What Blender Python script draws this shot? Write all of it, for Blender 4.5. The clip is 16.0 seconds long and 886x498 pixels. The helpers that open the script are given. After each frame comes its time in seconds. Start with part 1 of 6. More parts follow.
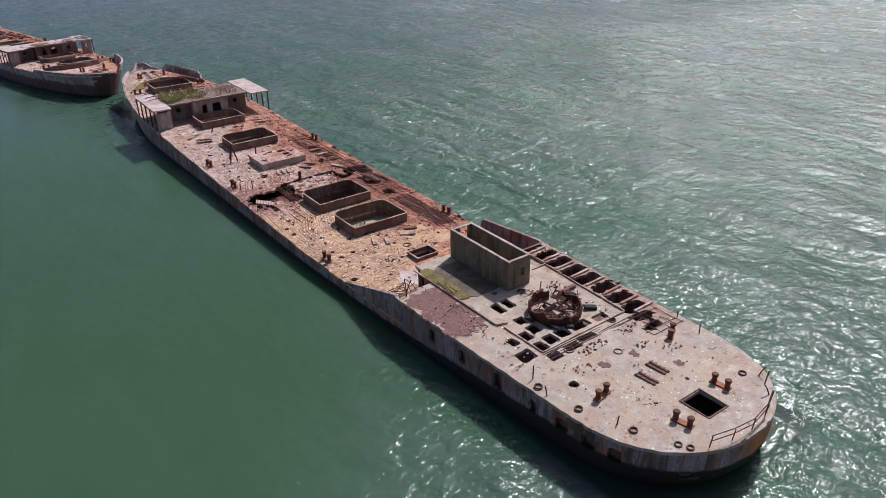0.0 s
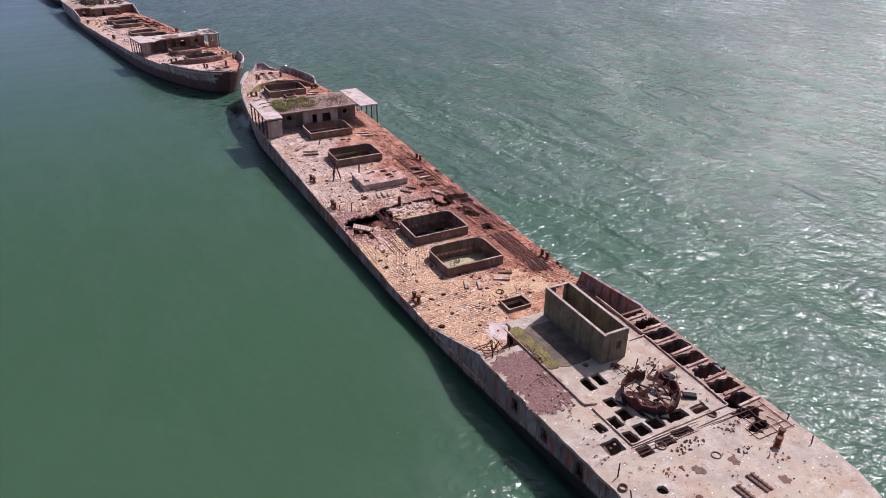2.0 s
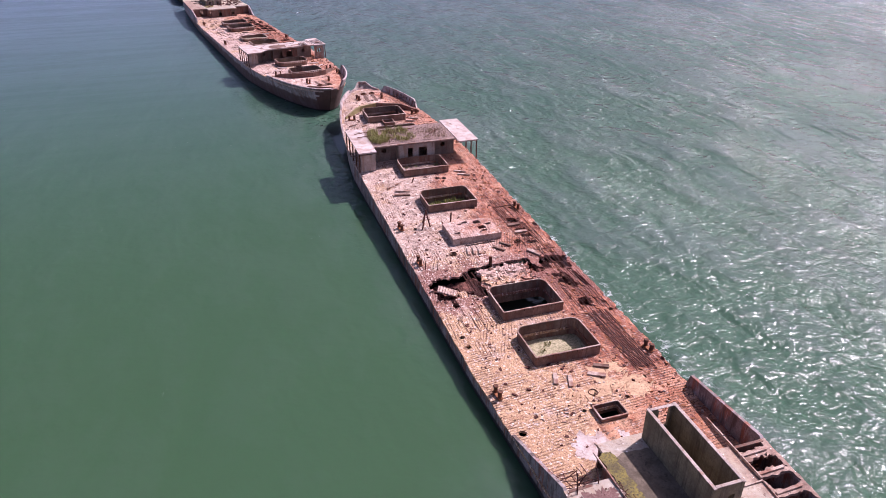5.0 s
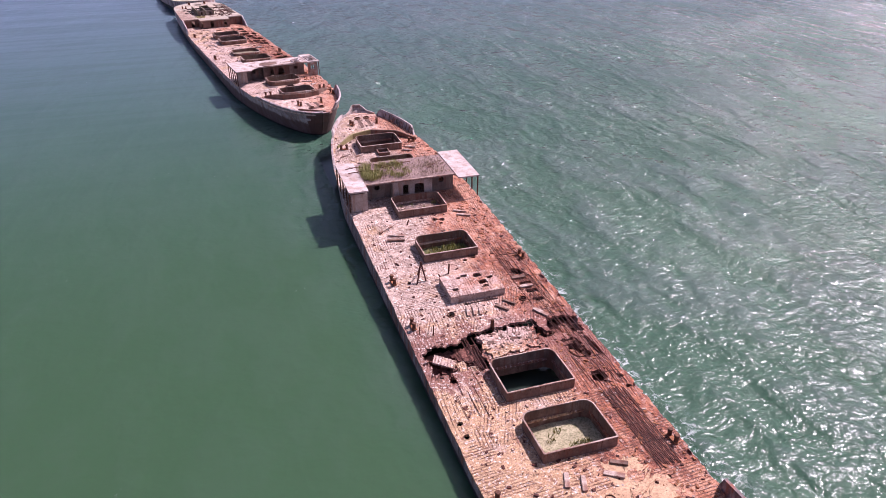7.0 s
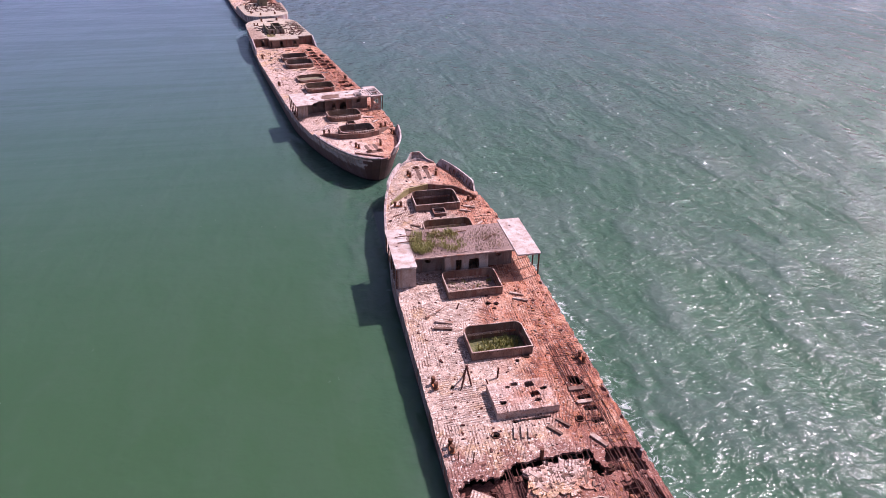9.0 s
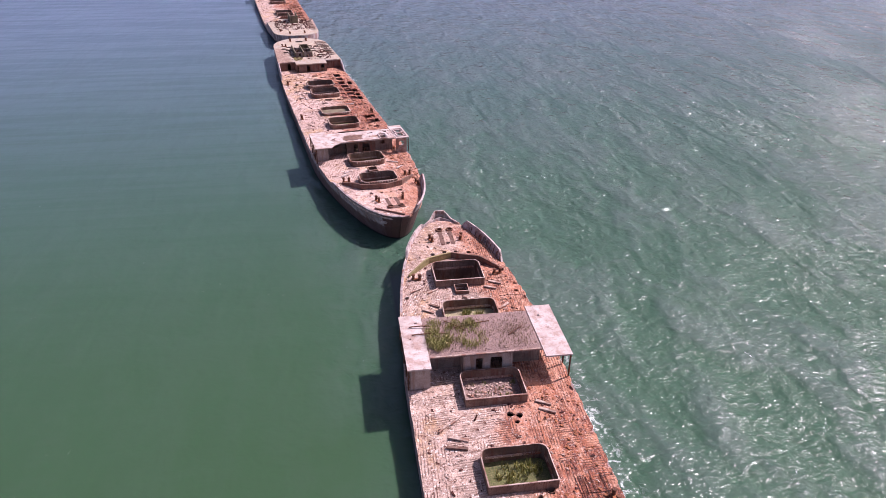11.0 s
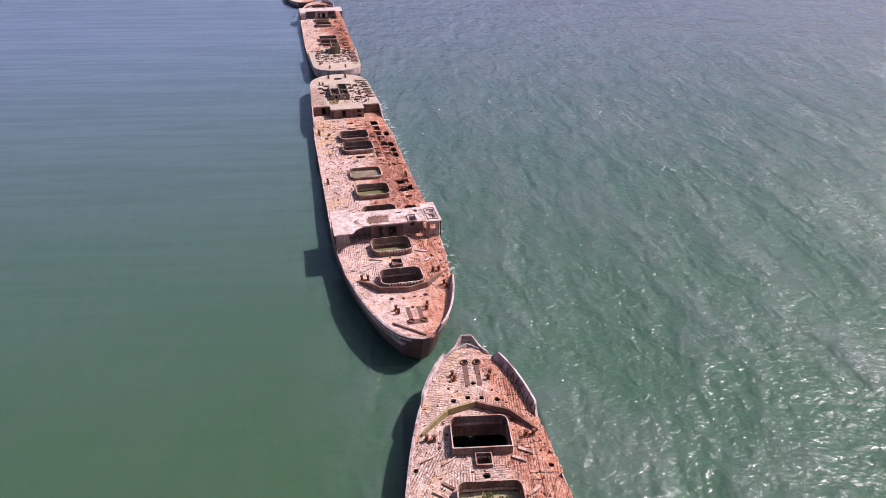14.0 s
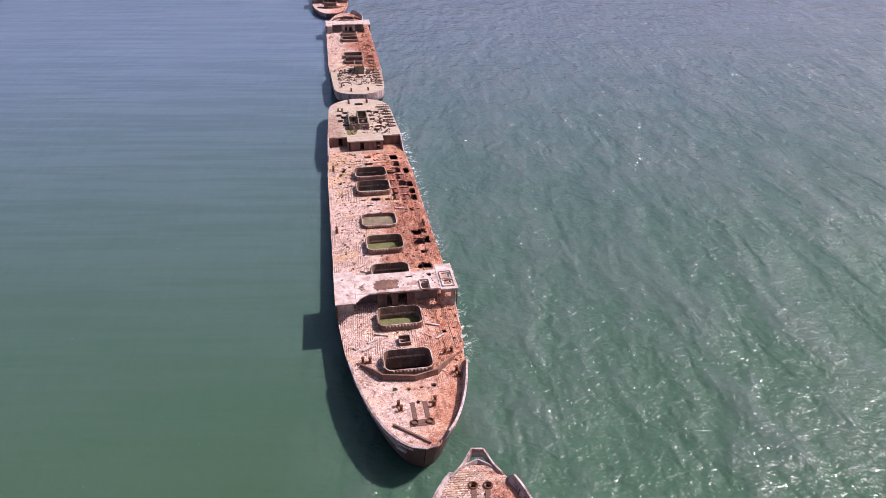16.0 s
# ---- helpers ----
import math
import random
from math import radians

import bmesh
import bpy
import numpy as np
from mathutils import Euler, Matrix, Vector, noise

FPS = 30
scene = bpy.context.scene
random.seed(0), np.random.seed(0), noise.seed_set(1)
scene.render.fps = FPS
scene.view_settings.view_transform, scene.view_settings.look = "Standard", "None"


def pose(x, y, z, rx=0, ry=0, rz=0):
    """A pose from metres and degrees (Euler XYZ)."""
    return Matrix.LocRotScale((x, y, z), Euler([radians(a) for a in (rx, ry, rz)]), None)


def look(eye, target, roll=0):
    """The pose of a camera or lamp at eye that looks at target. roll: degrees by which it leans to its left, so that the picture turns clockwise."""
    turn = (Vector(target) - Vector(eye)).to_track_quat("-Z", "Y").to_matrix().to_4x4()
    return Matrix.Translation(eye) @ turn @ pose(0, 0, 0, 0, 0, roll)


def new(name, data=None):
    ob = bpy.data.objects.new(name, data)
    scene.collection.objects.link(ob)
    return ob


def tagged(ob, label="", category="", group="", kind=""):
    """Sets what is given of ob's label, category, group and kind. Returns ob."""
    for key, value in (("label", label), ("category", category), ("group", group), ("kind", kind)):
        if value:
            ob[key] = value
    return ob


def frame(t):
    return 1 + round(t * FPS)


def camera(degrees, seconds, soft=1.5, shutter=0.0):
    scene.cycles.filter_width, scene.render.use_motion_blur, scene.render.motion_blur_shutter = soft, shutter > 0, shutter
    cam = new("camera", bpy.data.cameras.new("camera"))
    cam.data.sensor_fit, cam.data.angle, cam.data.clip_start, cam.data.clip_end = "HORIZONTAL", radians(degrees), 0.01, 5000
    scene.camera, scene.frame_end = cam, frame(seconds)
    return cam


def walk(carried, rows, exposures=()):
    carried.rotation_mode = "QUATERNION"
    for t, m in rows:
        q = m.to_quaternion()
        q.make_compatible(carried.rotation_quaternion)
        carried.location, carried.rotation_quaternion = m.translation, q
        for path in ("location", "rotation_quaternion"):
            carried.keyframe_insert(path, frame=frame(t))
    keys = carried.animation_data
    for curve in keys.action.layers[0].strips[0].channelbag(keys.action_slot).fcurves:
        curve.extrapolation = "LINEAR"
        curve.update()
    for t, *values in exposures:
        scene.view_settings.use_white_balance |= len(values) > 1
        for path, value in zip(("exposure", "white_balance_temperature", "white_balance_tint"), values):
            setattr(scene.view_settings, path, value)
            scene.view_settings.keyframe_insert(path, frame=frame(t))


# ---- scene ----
EXPOSURES = [(0, -0.21, 5900, 12), (1.5, -0.04, 5930, 16), (3.5, 0.24, 5980, 27), (7, 0.36, 6030, 33), (12, 0.31, 6200, 29), (16, 0.28, 6350, 24)]
cam = camera(62.46, 16.0, soft=0.5)
ROWS = [
    (0.0, -31.19, -13.84, 30.11, 63.68, 1.39, -36.44),
    (0.5, -30.63, -13.18, 30.99, 63.56, 1.00, -34.25),
    (1.0, -29.95, -12.42, 31.69, 63.46, 0.73, -32.28),
    (1.5, -29.28, -11.49, 32.38, 63.33, 0.36, -29.95),
    (2.0, -28.61, -10.53, 33.34, 63.01, 0.02, -27.09),
    (2.5, -27.80, -9.45, 34.10, 62.84, -0.21, -24.43),
    (3.0, -27.00, -8.31, 34.93, 62.59, -0.14, -22.79),
    (3.5, -26.18, -7.04, 35.50, 62.45, -0.06, -21.33),
    (4.0, -25.52, -5.79, 36.32, 62.26, -0.11, -19.52),
    (6.5, -21.53, 3.56, 37.72, 61.97, 0.18, -17.89),
    (7.0, -20.53, 5.88, 38.50, 61.87, 0.33, -17.98),
    (7.5, -19.38, 8.24, 39.30, 61.89, 0.46, -18.04),
    (8.0, -18.44, 10.68, 40.38, 61.83, 0.42, -17.78),
    (8.5, -17.39, 13.24, 41.58, 61.76, 0.29, -15.16),
    (9.0, -16.19, 15.86, 42.64, 61.78, -0.09, -11.77),
    (11.5, -11.83, 30.49, 48.03, 61.45, -0.26, -8.54),
    (12.0, -10.78, 33.76, 49.44, 61.14, 0.21, -8.88),
    (12.5, -9.73, 36.98, 50.55, 60.97, 0.55, -9.07),
    (13.0, -8.91, 40.41, 51.13, 61.08, 0.19, -7.20),
    (13.5, -7.71, 43.92, 52.08, 60.98, 0.34, -5.38),
    (14.0, -7.08, 47.12, 53.06, 61.00, -0.12, -3.86),
    (14.5, -6.22, 50.70, 54.00, 60.90, -0.19, -2.40),
    (15.0, -5.44, 54.20, 55.00, 60.80, -0.26, -1.19),
    (15.5, -4.69, 58.07, 55.43, 60.77, -0.13, -0.88),
    (16.0, -4.13, 62.18, 55.19, 60.86, -0.22, -0.84),
]
walk(cam, [(t, pose(*p)) for t, *p in ROWS], EXPOSURES)
# ---------------------------------------------------------------- world and sun
SUN = Vector((0.75, 0.27, 1.0)).normalized()
world = bpy.data.worlds.new("sky")
scene.world = world
world.use_nodes = True
wn = world.node_tree
wn.nodes.clear()
sky = wn.nodes.new("ShaderNodeTexSky")
sky.sky_type = "NISHITA"
sky.sun_disc = False
sky.sun_elevation = math.asin(SUN.z)
sky.sun_rotation = math.atan2(SUN.x, SUN.y)
sky.air_density, sky.dust_density, sky.ozone_density = 1.0, 4.0, 2.6
bg = wn.nodes.new("ShaderNodeBackground")
bg.inputs["Strength"].default_value = 0.09
wo = wn.nodes.new("ShaderNodeOutputWorld")
wn.links.new(sky.outputs[0], bg.inputs[0])
wn.links.new(bg.outputs[0], wo.inputs[0])
lamp = bpy.data.lights.new("sun", "SUN")
lamp.energy, lamp.angle, lamp.color = 4.9, radians(0.55), (1.0, 0.95, 0.88)
sun = new("sun", lamp)
sun.matrix_world = look(SUN * 300, (0, 0, 0))


# ---------------------------------------------------------------- material tools
class Nodes:
    """A short way to write node trees."""

    def __init__(self, name):
        self.mat = bpy.data.materials.new(name)
        self.mat.use_nodes = True
        self.tree = self.mat.node_tree
        self.tree.nodes.clear()
        self.out = self.tree.nodes.new("ShaderNodeOutputMaterial")
        self.bsdf = self.tree.nodes.new("ShaderNodeBsdfPrincipled")
        self.tree.links.new(self.bsdf.outputs[0], self.out.inputs[0])
        self.obj = self.tree.nodes.new("ShaderNodeTexCoord").outputs["Object"]

    def link(self, a, b):
        if isinstance(a, (int, float)):
            b.default_value = a
        elif isinstance(a, tuple):
            b.default_value = (*a, 1) if len(a) == 3 and b.type == "RGBA" else a
        else:
            self.tree.links.new(a, b)

    def coords(self, scale=(1, 1, 1), turn=(0, 0, 0), shift=(0, 0, 0), src=None):
        n = self.tree.nodes.new("ShaderNodeMapping")
        self.link(src or self.obj, n.inputs[0])
        n.inputs["Scale"].default_value = scale
        n.inputs["Rotation"].default_value = turn
        n.inputs["Location"].default_value = shift
        return n.outputs[0]

    def noise(self, scale, detail=4, rough=0.55, at=None, distort=0.0):
        n = self.tree.nodes.new("ShaderNodeTexNoise")
        self.link(at or self.obj, n.inputs["Vector"])
        n.inputs["Scale"].default_value, n.inputs["Detail"].default_value = scale, detail
        n.inputs["Roughness"].default_value, n.inputs["Distortion"].default_value = rough, distort
        return n.outputs["Fac"]

    def cells(self, scale, at=None, feature="F1"):
        n = self.tree.nodes.new("ShaderNodeTexVoronoi")
        n.feature = feature
        self.link(at or self.obj, n.inputs["Vector"])
        n.inputs["Scale"].default_value = scale
        return n.outputs["Distance"]

    def bands(self, scale, axis="X", distort=0.0, at=None, detail=2.0, dscale=1.0):
        n = self.tree.nodes.new("ShaderNodeTexWave")
        n.bands_direction = axis
        self.link(at or self.obj, n.inputs["Vector"])
        n.inputs["Scale"].default_value, n.inputs["Distortion"].default_value = scale, distort
        n.inputs["Detail"].default_value, n.inputs["Detail Scale"].default_value = detail, dscale
        return n.outputs["Fac"]

    def ramp(self, fac, *stops):
        n = self.tree.nodes.new("ShaderNodeMapRange")
        n.interpolation_type = "SMOOTHSTEP"
        self.link(fac, n.inputs["Value"])
        n.inputs["From Min"].default_value, n.inputs["From Max"].default_value = stops[0], stops[1]
        n.inputs["To Min"].default_value, n.inputs["To Max"].default_value = (stops[2], stops[3]) if len(stops) > 2 else (0, 1)
        return n.outputs[0]

    def math(self, op, a, b=0.0, clamp=False):
        n = self.tree.nodes.new("ShaderNodeMath")
        n.operation, n.use_clamp = op, clamp
        self.link(a, n.inputs[0])
        self.link(b, n.inputs[1])
        return n.outputs[0]

    def axis(self, which, src=None):
        n = self.tree.nodes.new("ShaderNodeSeparateXYZ")
        self.link(src or self.obj, n.inputs[0])
        return n.outputs[which]

    def mix(self, fac, a, b, blend="MIX"):
        n = self.tree.nodes.new("ShaderNodeMix")
        n.data_type, n.blend_type = "RGBA", blend
        self.link(fac, n.inputs[0])
        self.link(a, n.inputs[6])
        self.link(b, n.inputs[7])
        return n.outputs[2]

    def bump(self, height, strength, distance, normal=None):
        n = self.tree.nodes.new("ShaderNodeBump")
        self.link(height, n.inputs["Height"])
        self.link(strength, n.inputs["Strength"])
        self.link(distance, n.inputs["Distance"])
        if normal is not None:
            self.link(normal, n.inputs["Normal"])
        return n.outputs[0]

    def random(self):
        return self.tree.nodes.new("ShaderNodeObjectInfo").outputs["Random"]

    def done(self, color, rough, normal=None, metal=0.0):
        self.link(color, self.bsdf.inputs["Base Color"])
        self.link(rough, self.bsdf.inputs["Roughness"])
        self.link(metal, self.bsdf.inputs["Metallic"])
        if normal is not None:
            self.link(normal, self.bsdf.inputs["Normal"])
        return self.mat


def deck_concrete(name, weather, pale=(0.71, 0.475, 0.41), reach=2.1, grooves=1.0, tan_to=0.0, gash=None, smooth_from=200.0):
    """Worn concrete deck; the weather side (+1 or -1 on the ship's x) has lost its skin and is red with rust."""
    n = Nodes(name)
    big, mid, fine = n.noise(0.16, 5, 0.6), n.noise(0.9, 6, 0.68), n.noise(7, 6, 0.75)
    side = n.math("ADD", n.math("MULTIPLY", n.axis(0), weather / 8.0), n.math("MULTIPLY", n.math("SUBTRACT", big, 0.5), 1.9))
    red = n.ramp(side, reach / 8.0 - 0.25, reach / 8.0 + 0.3)
    # the mesh of steel under the lost skin shows as close dark channels: along the ship, across it, or slanting
    wander = n.math("MULTIPLY", n.math("SUBTRACT", n.noise(0.5, 3, 0.6, at=n.coords(shift=(7, 7, 2))), 0.5), 5.0)

    def ribs_at(turn, k):
        at = n.coords(turn=(0, 0, radians(turn)), shift=(k, k * 2, 0))
        lines = n.bands(1.22, "X", 0.9, dscale=0.5, detail=2, at=at)
        gaps = n.ramp(n.noise(1.0, 4, 0.7, at=n.coords(scale=(1.7, 0.3, 1), src=at)), 0.40, 0.56)
        return n.math("MULTIPLY", n.ramp(lines, 0.40, 0.14), gaps)

    which = n.noise(0.14, 2, 0.5, at=n.coords(shift=(3, 8, 1)))
    along, across, slant = ribs_at(3, 1), ribs_at(87, 4), ribs_at(24, 7)
    aft = n.ramp(n.math("ADD", n.axis(1), wander), 41.6, 41.0)
    fore = n.math("MULTIPLY", n.ramp(n.axis(1), 99.8, 100.4), n.ramp(n.math("ADD", n.math("MULTIPLY", n.axis(0), weather), n.math("MULTIPLY", wander, 0.4)), 0.6, 0.2))
    cross = n.math("MAXIMUM", n.math("MAXIMUM", aft, fore), n.ramp(which, 0.565, 0.575))
    lean = n.math("MULTIPLY", n.ramp(which, 0.425, 0.415), n.math("SUBTRACT", 1.0, cross))
    straight = n.math("SUBTRACT", n.math("SUBTRACT", 1.0, cross), lean)
    dents = n.math("ADD", n.math("MULTIPLY", along, straight), n.math("ADD", n.math("MULTIPLY", across, cross), n.math("MULTIPLY", slant, lean)))
    bare = n.math("MULTIPLY", n.ramp(n.noise(0.36, 4, 0.6, at=n.coords(shift=(11, 2, 5))), 0.38, 0.56), n.math("MULTIPLY", grooves, n.ramp(n.axis(1), smooth_from + 1.5, smooth_from)))
    dents = n.math("MULTIPLY", dents, bare)
    color = n.mix(n.ramp(mid, 0.36, 0.60), pale, tuple(c * 0.66 for c in pale))
    tan = n.math("ADD", n.noise(0.24, 5, 0.65, at=n.coords(shift=(5, 1, 7))), n.ramp(n.axis(1), 62, 36, -0.07, tan_to))
    tan = n.ramp(tan, 0.44, 0.60)
    color = n.mix(n.math("MULTIPLY", tan, 0.85), color, n.mix(n.ramp(fine, 0.4, 0.6), (0.66, 0.41, 0.23), (0.46, 0.24, 0.125)))
    orange = n.mix(n.ramp(n.noise(0.55, 6, 0.7, at=n.coords(shift=(9, 1, 3))), 0.40, 0.60), (0.62, 0.295, 0.19), (0.49, 0.18, 0.10))
    color = n.mix(n.math("MULTIPLY", red, 0.85), color, orange)
    rusty = n.mix(n.ramp(n.noise(1.2, 6, 0.75, at=n.coords(scale=(2.2, 0.45, 1), shift=(3, 3, 1))), 0.38, 0.60), (0.50, 0.165, 0.085), (0.15, 0.036, 0.026))
    strip = n.math("ADD", n.noise(0.7, 7, 0.72, at=n.coords(scale=(1.3, 0.6, 1))), n.math("MULTIPLY", n.ramp(n.axis(1), 34, 40), n.ramp(n.axis(1), 80, 62, 0.0, 0.09)))
    color = n.mix(n.math("MULTIPLY", red, n.ramp(strip, 0.46, 0.60)), color, rusty)
    spots = n.ramp(n.noise(1.7, 7, 0.76, at=n.coords(shift=(2, 9, 4))), 0.53, 0.62)
    color = n.mix(n.math("MULTIPLY", spots, 0.8), color, (0.19, 0.07, 0.045))
    color = n.mix(n.math("MULTIPLY", dents, n.ramp(n.noise(0.5, 4, 0.6, at=n.coords(shift=(4, 4, 9))), 0.35, 0.65, 0.5, 0.95)), color, (0.15, 0.06, 0.042))
    if gash:
        # iron has run out of the broken part and dried in streaks along the ship
        far = n.math("ABSOLUTE", n.math("SUBTRACT", n.axis(1), gash))
        run = n.math("ADD", n.noise(1.0, 6, 0.7, at=n.coords(scale=(1.6, 0.4, 1), shift=(2, 5, 5))), n.ramp(far, 1.5, 7.0, 0.17, -0.12))
        color = n.mix(n.math("MULTIPLY", n.ramp(run, 0.50, 0.60), 0.85), color, n.mix(n.ramp(fine, 0.4, 0.6), (0.17, 0.055, 0.045), (0.30, 0.12, 0.09)))
    crust = n.ramp(n.noise(3.1, 6, 0.78, at=n.coords(shift=(1, 6, 8))), 0.54, 0.61)
    color = n.mix(n.math("MULTIPLY", crust, n.math("SUBTRACT", 0.9, n.math("MULTIPLY", red, 0.6))), color, (0.88, 0.71, 0.655))
    pits = n.ramp(n.noise(4.2, 5, 0.75, at=n.coords(shift=(8, 4, 2))), 0.585, 0.64)
    color = n.mix(n.math("MULTIPLY", pits, 0.9), color, (0.055, 0.025, 0.02))
    color = n.mix(n.ramp(fine, 0.48, 0.68, 0, 0.5), color, (0.24, 0.105, 0.075))
    height = n.math("ADD", n.math("MULTIPLY", dents, -0.6), n.math("ADD", mid, n.math("ADD", n.math("MULTIPLY", fine, 0.5), n.math("MULTIPLY", pits, -0.5))))
    return n.done(color, 0.92, n.bump(height, 1.0, 0.2))


def plain_concrete(name, pale, dark, stain=(0.30, 0.13, 0.07), rust=0.5, streak=True, specks=0.5):
    n = Nodes(name)
    big, fine = n.noise(0.5, 6, 0.68), n.noise(7, 6, 0.75)
    color = n.mix(n.ramp(big, 0.36, 0.62), pale, dark)
    runs = n.noise(1.0, 6, 0.68, at=n.coords(scale=(1.9, 1.9, 0.16) if streak else (1, 1, 1)))
    color = n.mix(n.math("MULTIPLY", n.ramp(runs, 0.48, 0.62), rust), color, stain)
    runs = n.noise(1.0, 6, 0.7, at=n.coords(scale=(3.0, 3.0, 0.25) if streak else (2.2, 2.2, 2), shift=(5, 3, 8)))
    color = n.mix(n.math("MULTIPLY", n.ramp(runs, 0.55, 0.66), 0.55), color, tuple(c * 0.4 for c in stain))
    color = n.mix(n.ramp(fine, 0.45, 0.68, 0, specks), color, tuple(c * 0.5 for c in dark))
    return n.done(color, 0.9, n.bump(n.math("ADD", big, n.math("MULTIPLY", fine, 0.4)), 0.8, 0.07))


def rusty_steel(name, a=(0.20, 0.07, 0.035), b=(0.06, 0.025, 0.018)):
    n = Nodes(name)
    f, g = n.noise(4, 6, 0.7), n.noise(28, 4, 0.7)
    return n.done(n.mix(n.ramp(f, 0.3, 0.7), a, b), n.ramp(g, 0.2, 0.8, 0.7, 0.95), n.bump(g, 0.6, 0.02), 0.15)


def sea_water():
    """Green turbid water, nearly calm in the lee of the ships and choppy on the open side."""
    n = Nodes("sea_water")
    x, y = n.axis(0), n.axis(1)
    lee = n.math("ADD", x, n.math("MULTIPLY", y, 0.1))
    lee = n.math("MAXIMUM", lee, n.math("SUBTRACT", n.math("MULTIPLY", x, 0.9), n.math("ADD", n.math("MULTIPLY", y, 0.45), -18.0)))
    lee = n.math("ADD", lee, n.math("MULTIPLY", n.math("SUBTRACT", n.noise(0.03, 3), 0.5), 12))
    # still water lies inside the near hull
    inside = n.math("MULTIPLY", n.ramp(n.math("ABSOLUTE", x), 7.6, 7.0), n.math("MULTIPLY", n.ramp(y, 110, 104), n.ramp(y, 0, 4)))
    open_sea = n.math("MULTIPLY", n.ramp(lee, -10, 7, 0.12, 1.0), n.math("SUBTRACT", 1.0, n.math("MULTIPLY", inside, 0.95)))
    turn = (0, 0, radians(-14))
    swell = n.noise(0.085, 3, 0.5, at=n.coords(scale=(1, 0.4, 1), turn=turn), distort=0.3)
    waves = n.noise(0.26, 2, 0.45, at=n.coords(scale=(1, 0.42, 1), turn=turn), distort=0.4)
    chop = n.noise(0.7, 2, 0.5, at=n.coords(scale=(0.85, 1, 1), turn=(0, 0, radians(-14))), distort=0.3)
    lap = n.noise(2.5, 2, 0.5, at=n.coords(scale=(0.8, 1, 1), turn=(0, 0, radians(-20))), distort=0.6)
    ripple = n.noise(6.5, 2, 0.55, distort=0.4)
    h = n.math("ADD", n.math("MULTIPLY", swell, 1.3), n.math("MULTIPLY", waves, 0.8))
    broad = n.math("ADD", h, n.math("MULTIPLY", chop, 0.28))
    gust = n.ramp(n.noise(0.06, 4, 0.65, at=n.coords(scale=(1, 0.35, 1), turn=turn, shift=(3, 9, 0))), 0.36, 0.64, 0.65, 1.2)
    h = n.math("ADD", broad, n.math("MULTIPLY", gust, n.math("ADD", n.math("MULTIPLY", chop, 0.14), n.math("MULTIPLY", lap, 0.18))))
    h = n.math("ADD", h, n.math("MULTIPLY", ripple, 0.02))
    green = n.mix(n.noise(0.03, 4, 0.6), (0.034, 0.073, 0.031), (0.038, 0.081, 0.040))
    # towards the distance the mirrored sky is put into the water's colour, in streaks
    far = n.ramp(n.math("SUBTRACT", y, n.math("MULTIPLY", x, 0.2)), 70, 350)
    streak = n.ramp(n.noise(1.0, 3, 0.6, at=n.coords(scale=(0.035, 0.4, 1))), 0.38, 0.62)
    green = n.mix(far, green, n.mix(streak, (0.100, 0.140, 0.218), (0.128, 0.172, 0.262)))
    # open water has its own green; its distant sky sheen is colour too
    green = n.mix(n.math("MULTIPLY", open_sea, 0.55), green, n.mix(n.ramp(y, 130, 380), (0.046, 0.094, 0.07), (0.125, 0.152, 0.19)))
    # the hull's shade on the water within is put into its colour
    green = n.mix(inside, green, (0.028, 0.040, 0.033))
    # long grey backs of the waves between greener troughs: sky sheen as colour
    crest_sheen = n.ramp(n.math("ADD", n.math("MULTIPLY", swell, 0.5), n.math("ADD", n.math("MULTIPLY", waves, 0.35), n.math("MULTIPLY", chop, 0.15))), 0.45, 0.58)
    green = n.mix(n.math("MULTIPLY", n.math("MULTIPLY", crest_sheen, open_sea), 0.42), green, n.mix(n.ramp(y, 110, 340), (0.088, 0.112, 0.105), (0.14, 0.167, 0.205)))
    foam = n.math("MULTIPLY", n.ramp(n.noise(0.9, 6, 0.75, at=n.coords(scale=(1, 0.5, 1), turn=turn)), 0.655, 0.72), open_sea)
    foam = n.math("MULTIPLY", foam, n.ramp(n.noise(0.11, 3, 0.5), 0.55, 0.62))
    # the wash along the weather side of the near ship
    wash = n.math("MULTIPLY", n.ramp(x, 11.5, 7.6), n.math("MULTIPLY", n.ramp(x, 5.0, 6.5), n.math("MULTIPLY", n.ramp(y, 96, 80), n.ramp(y, -2, 5))))
    side = n.math("ADD", n.math("MULTIPLY", n.math("ADD", x, 21.0), 0.990), n.math("MULTIPLY", n.math("SUBTRACT", y, 225.8), 0.139))
    wash2 = n.math("MULTIPLY", n.math("MULTIPLY", n.ramp(side, 10.5, 7.8), n.ramp(side, 5.5, 7.0)), n.math("MULTIPLY", n.ramp(y, 128, 140), n.ramp(y, 224, 216)))
    wash = n.math("MAXIMUM", wash, wash2)
    foam = n.math("MAXIMUM", foam, n.math("MULTIPLY", wash, n.ramp(n.noise(1.1, 6, 0.75, distort=0.8), 0.52, 0.66)))
    n.bsdf.subsurface_method = "BURLEY"
    n.bsdf.inputs["Subsurface Weight"].default_value = 1.0
    n.bsdf.inputs["Subsurface Radius"].default_value = (1.0, 1.4, 1.2)
    n.bsdf.inputs["Subsurface Scale"].default_value = 0.35
    color = n.mix(foam, green, (0.7, 0.75, 0.74))
    # the light from within the water hardly follows the ripples; the mirror of the surface does
    n.bsdf.inputs["Specular IOR Level"].default_value = 0.0
    calm = n.bump(broad, 1.0, open_sea)
    n.done(color, 0.9, calm)
    surface = n.bump(h, 1.0, open_sea)
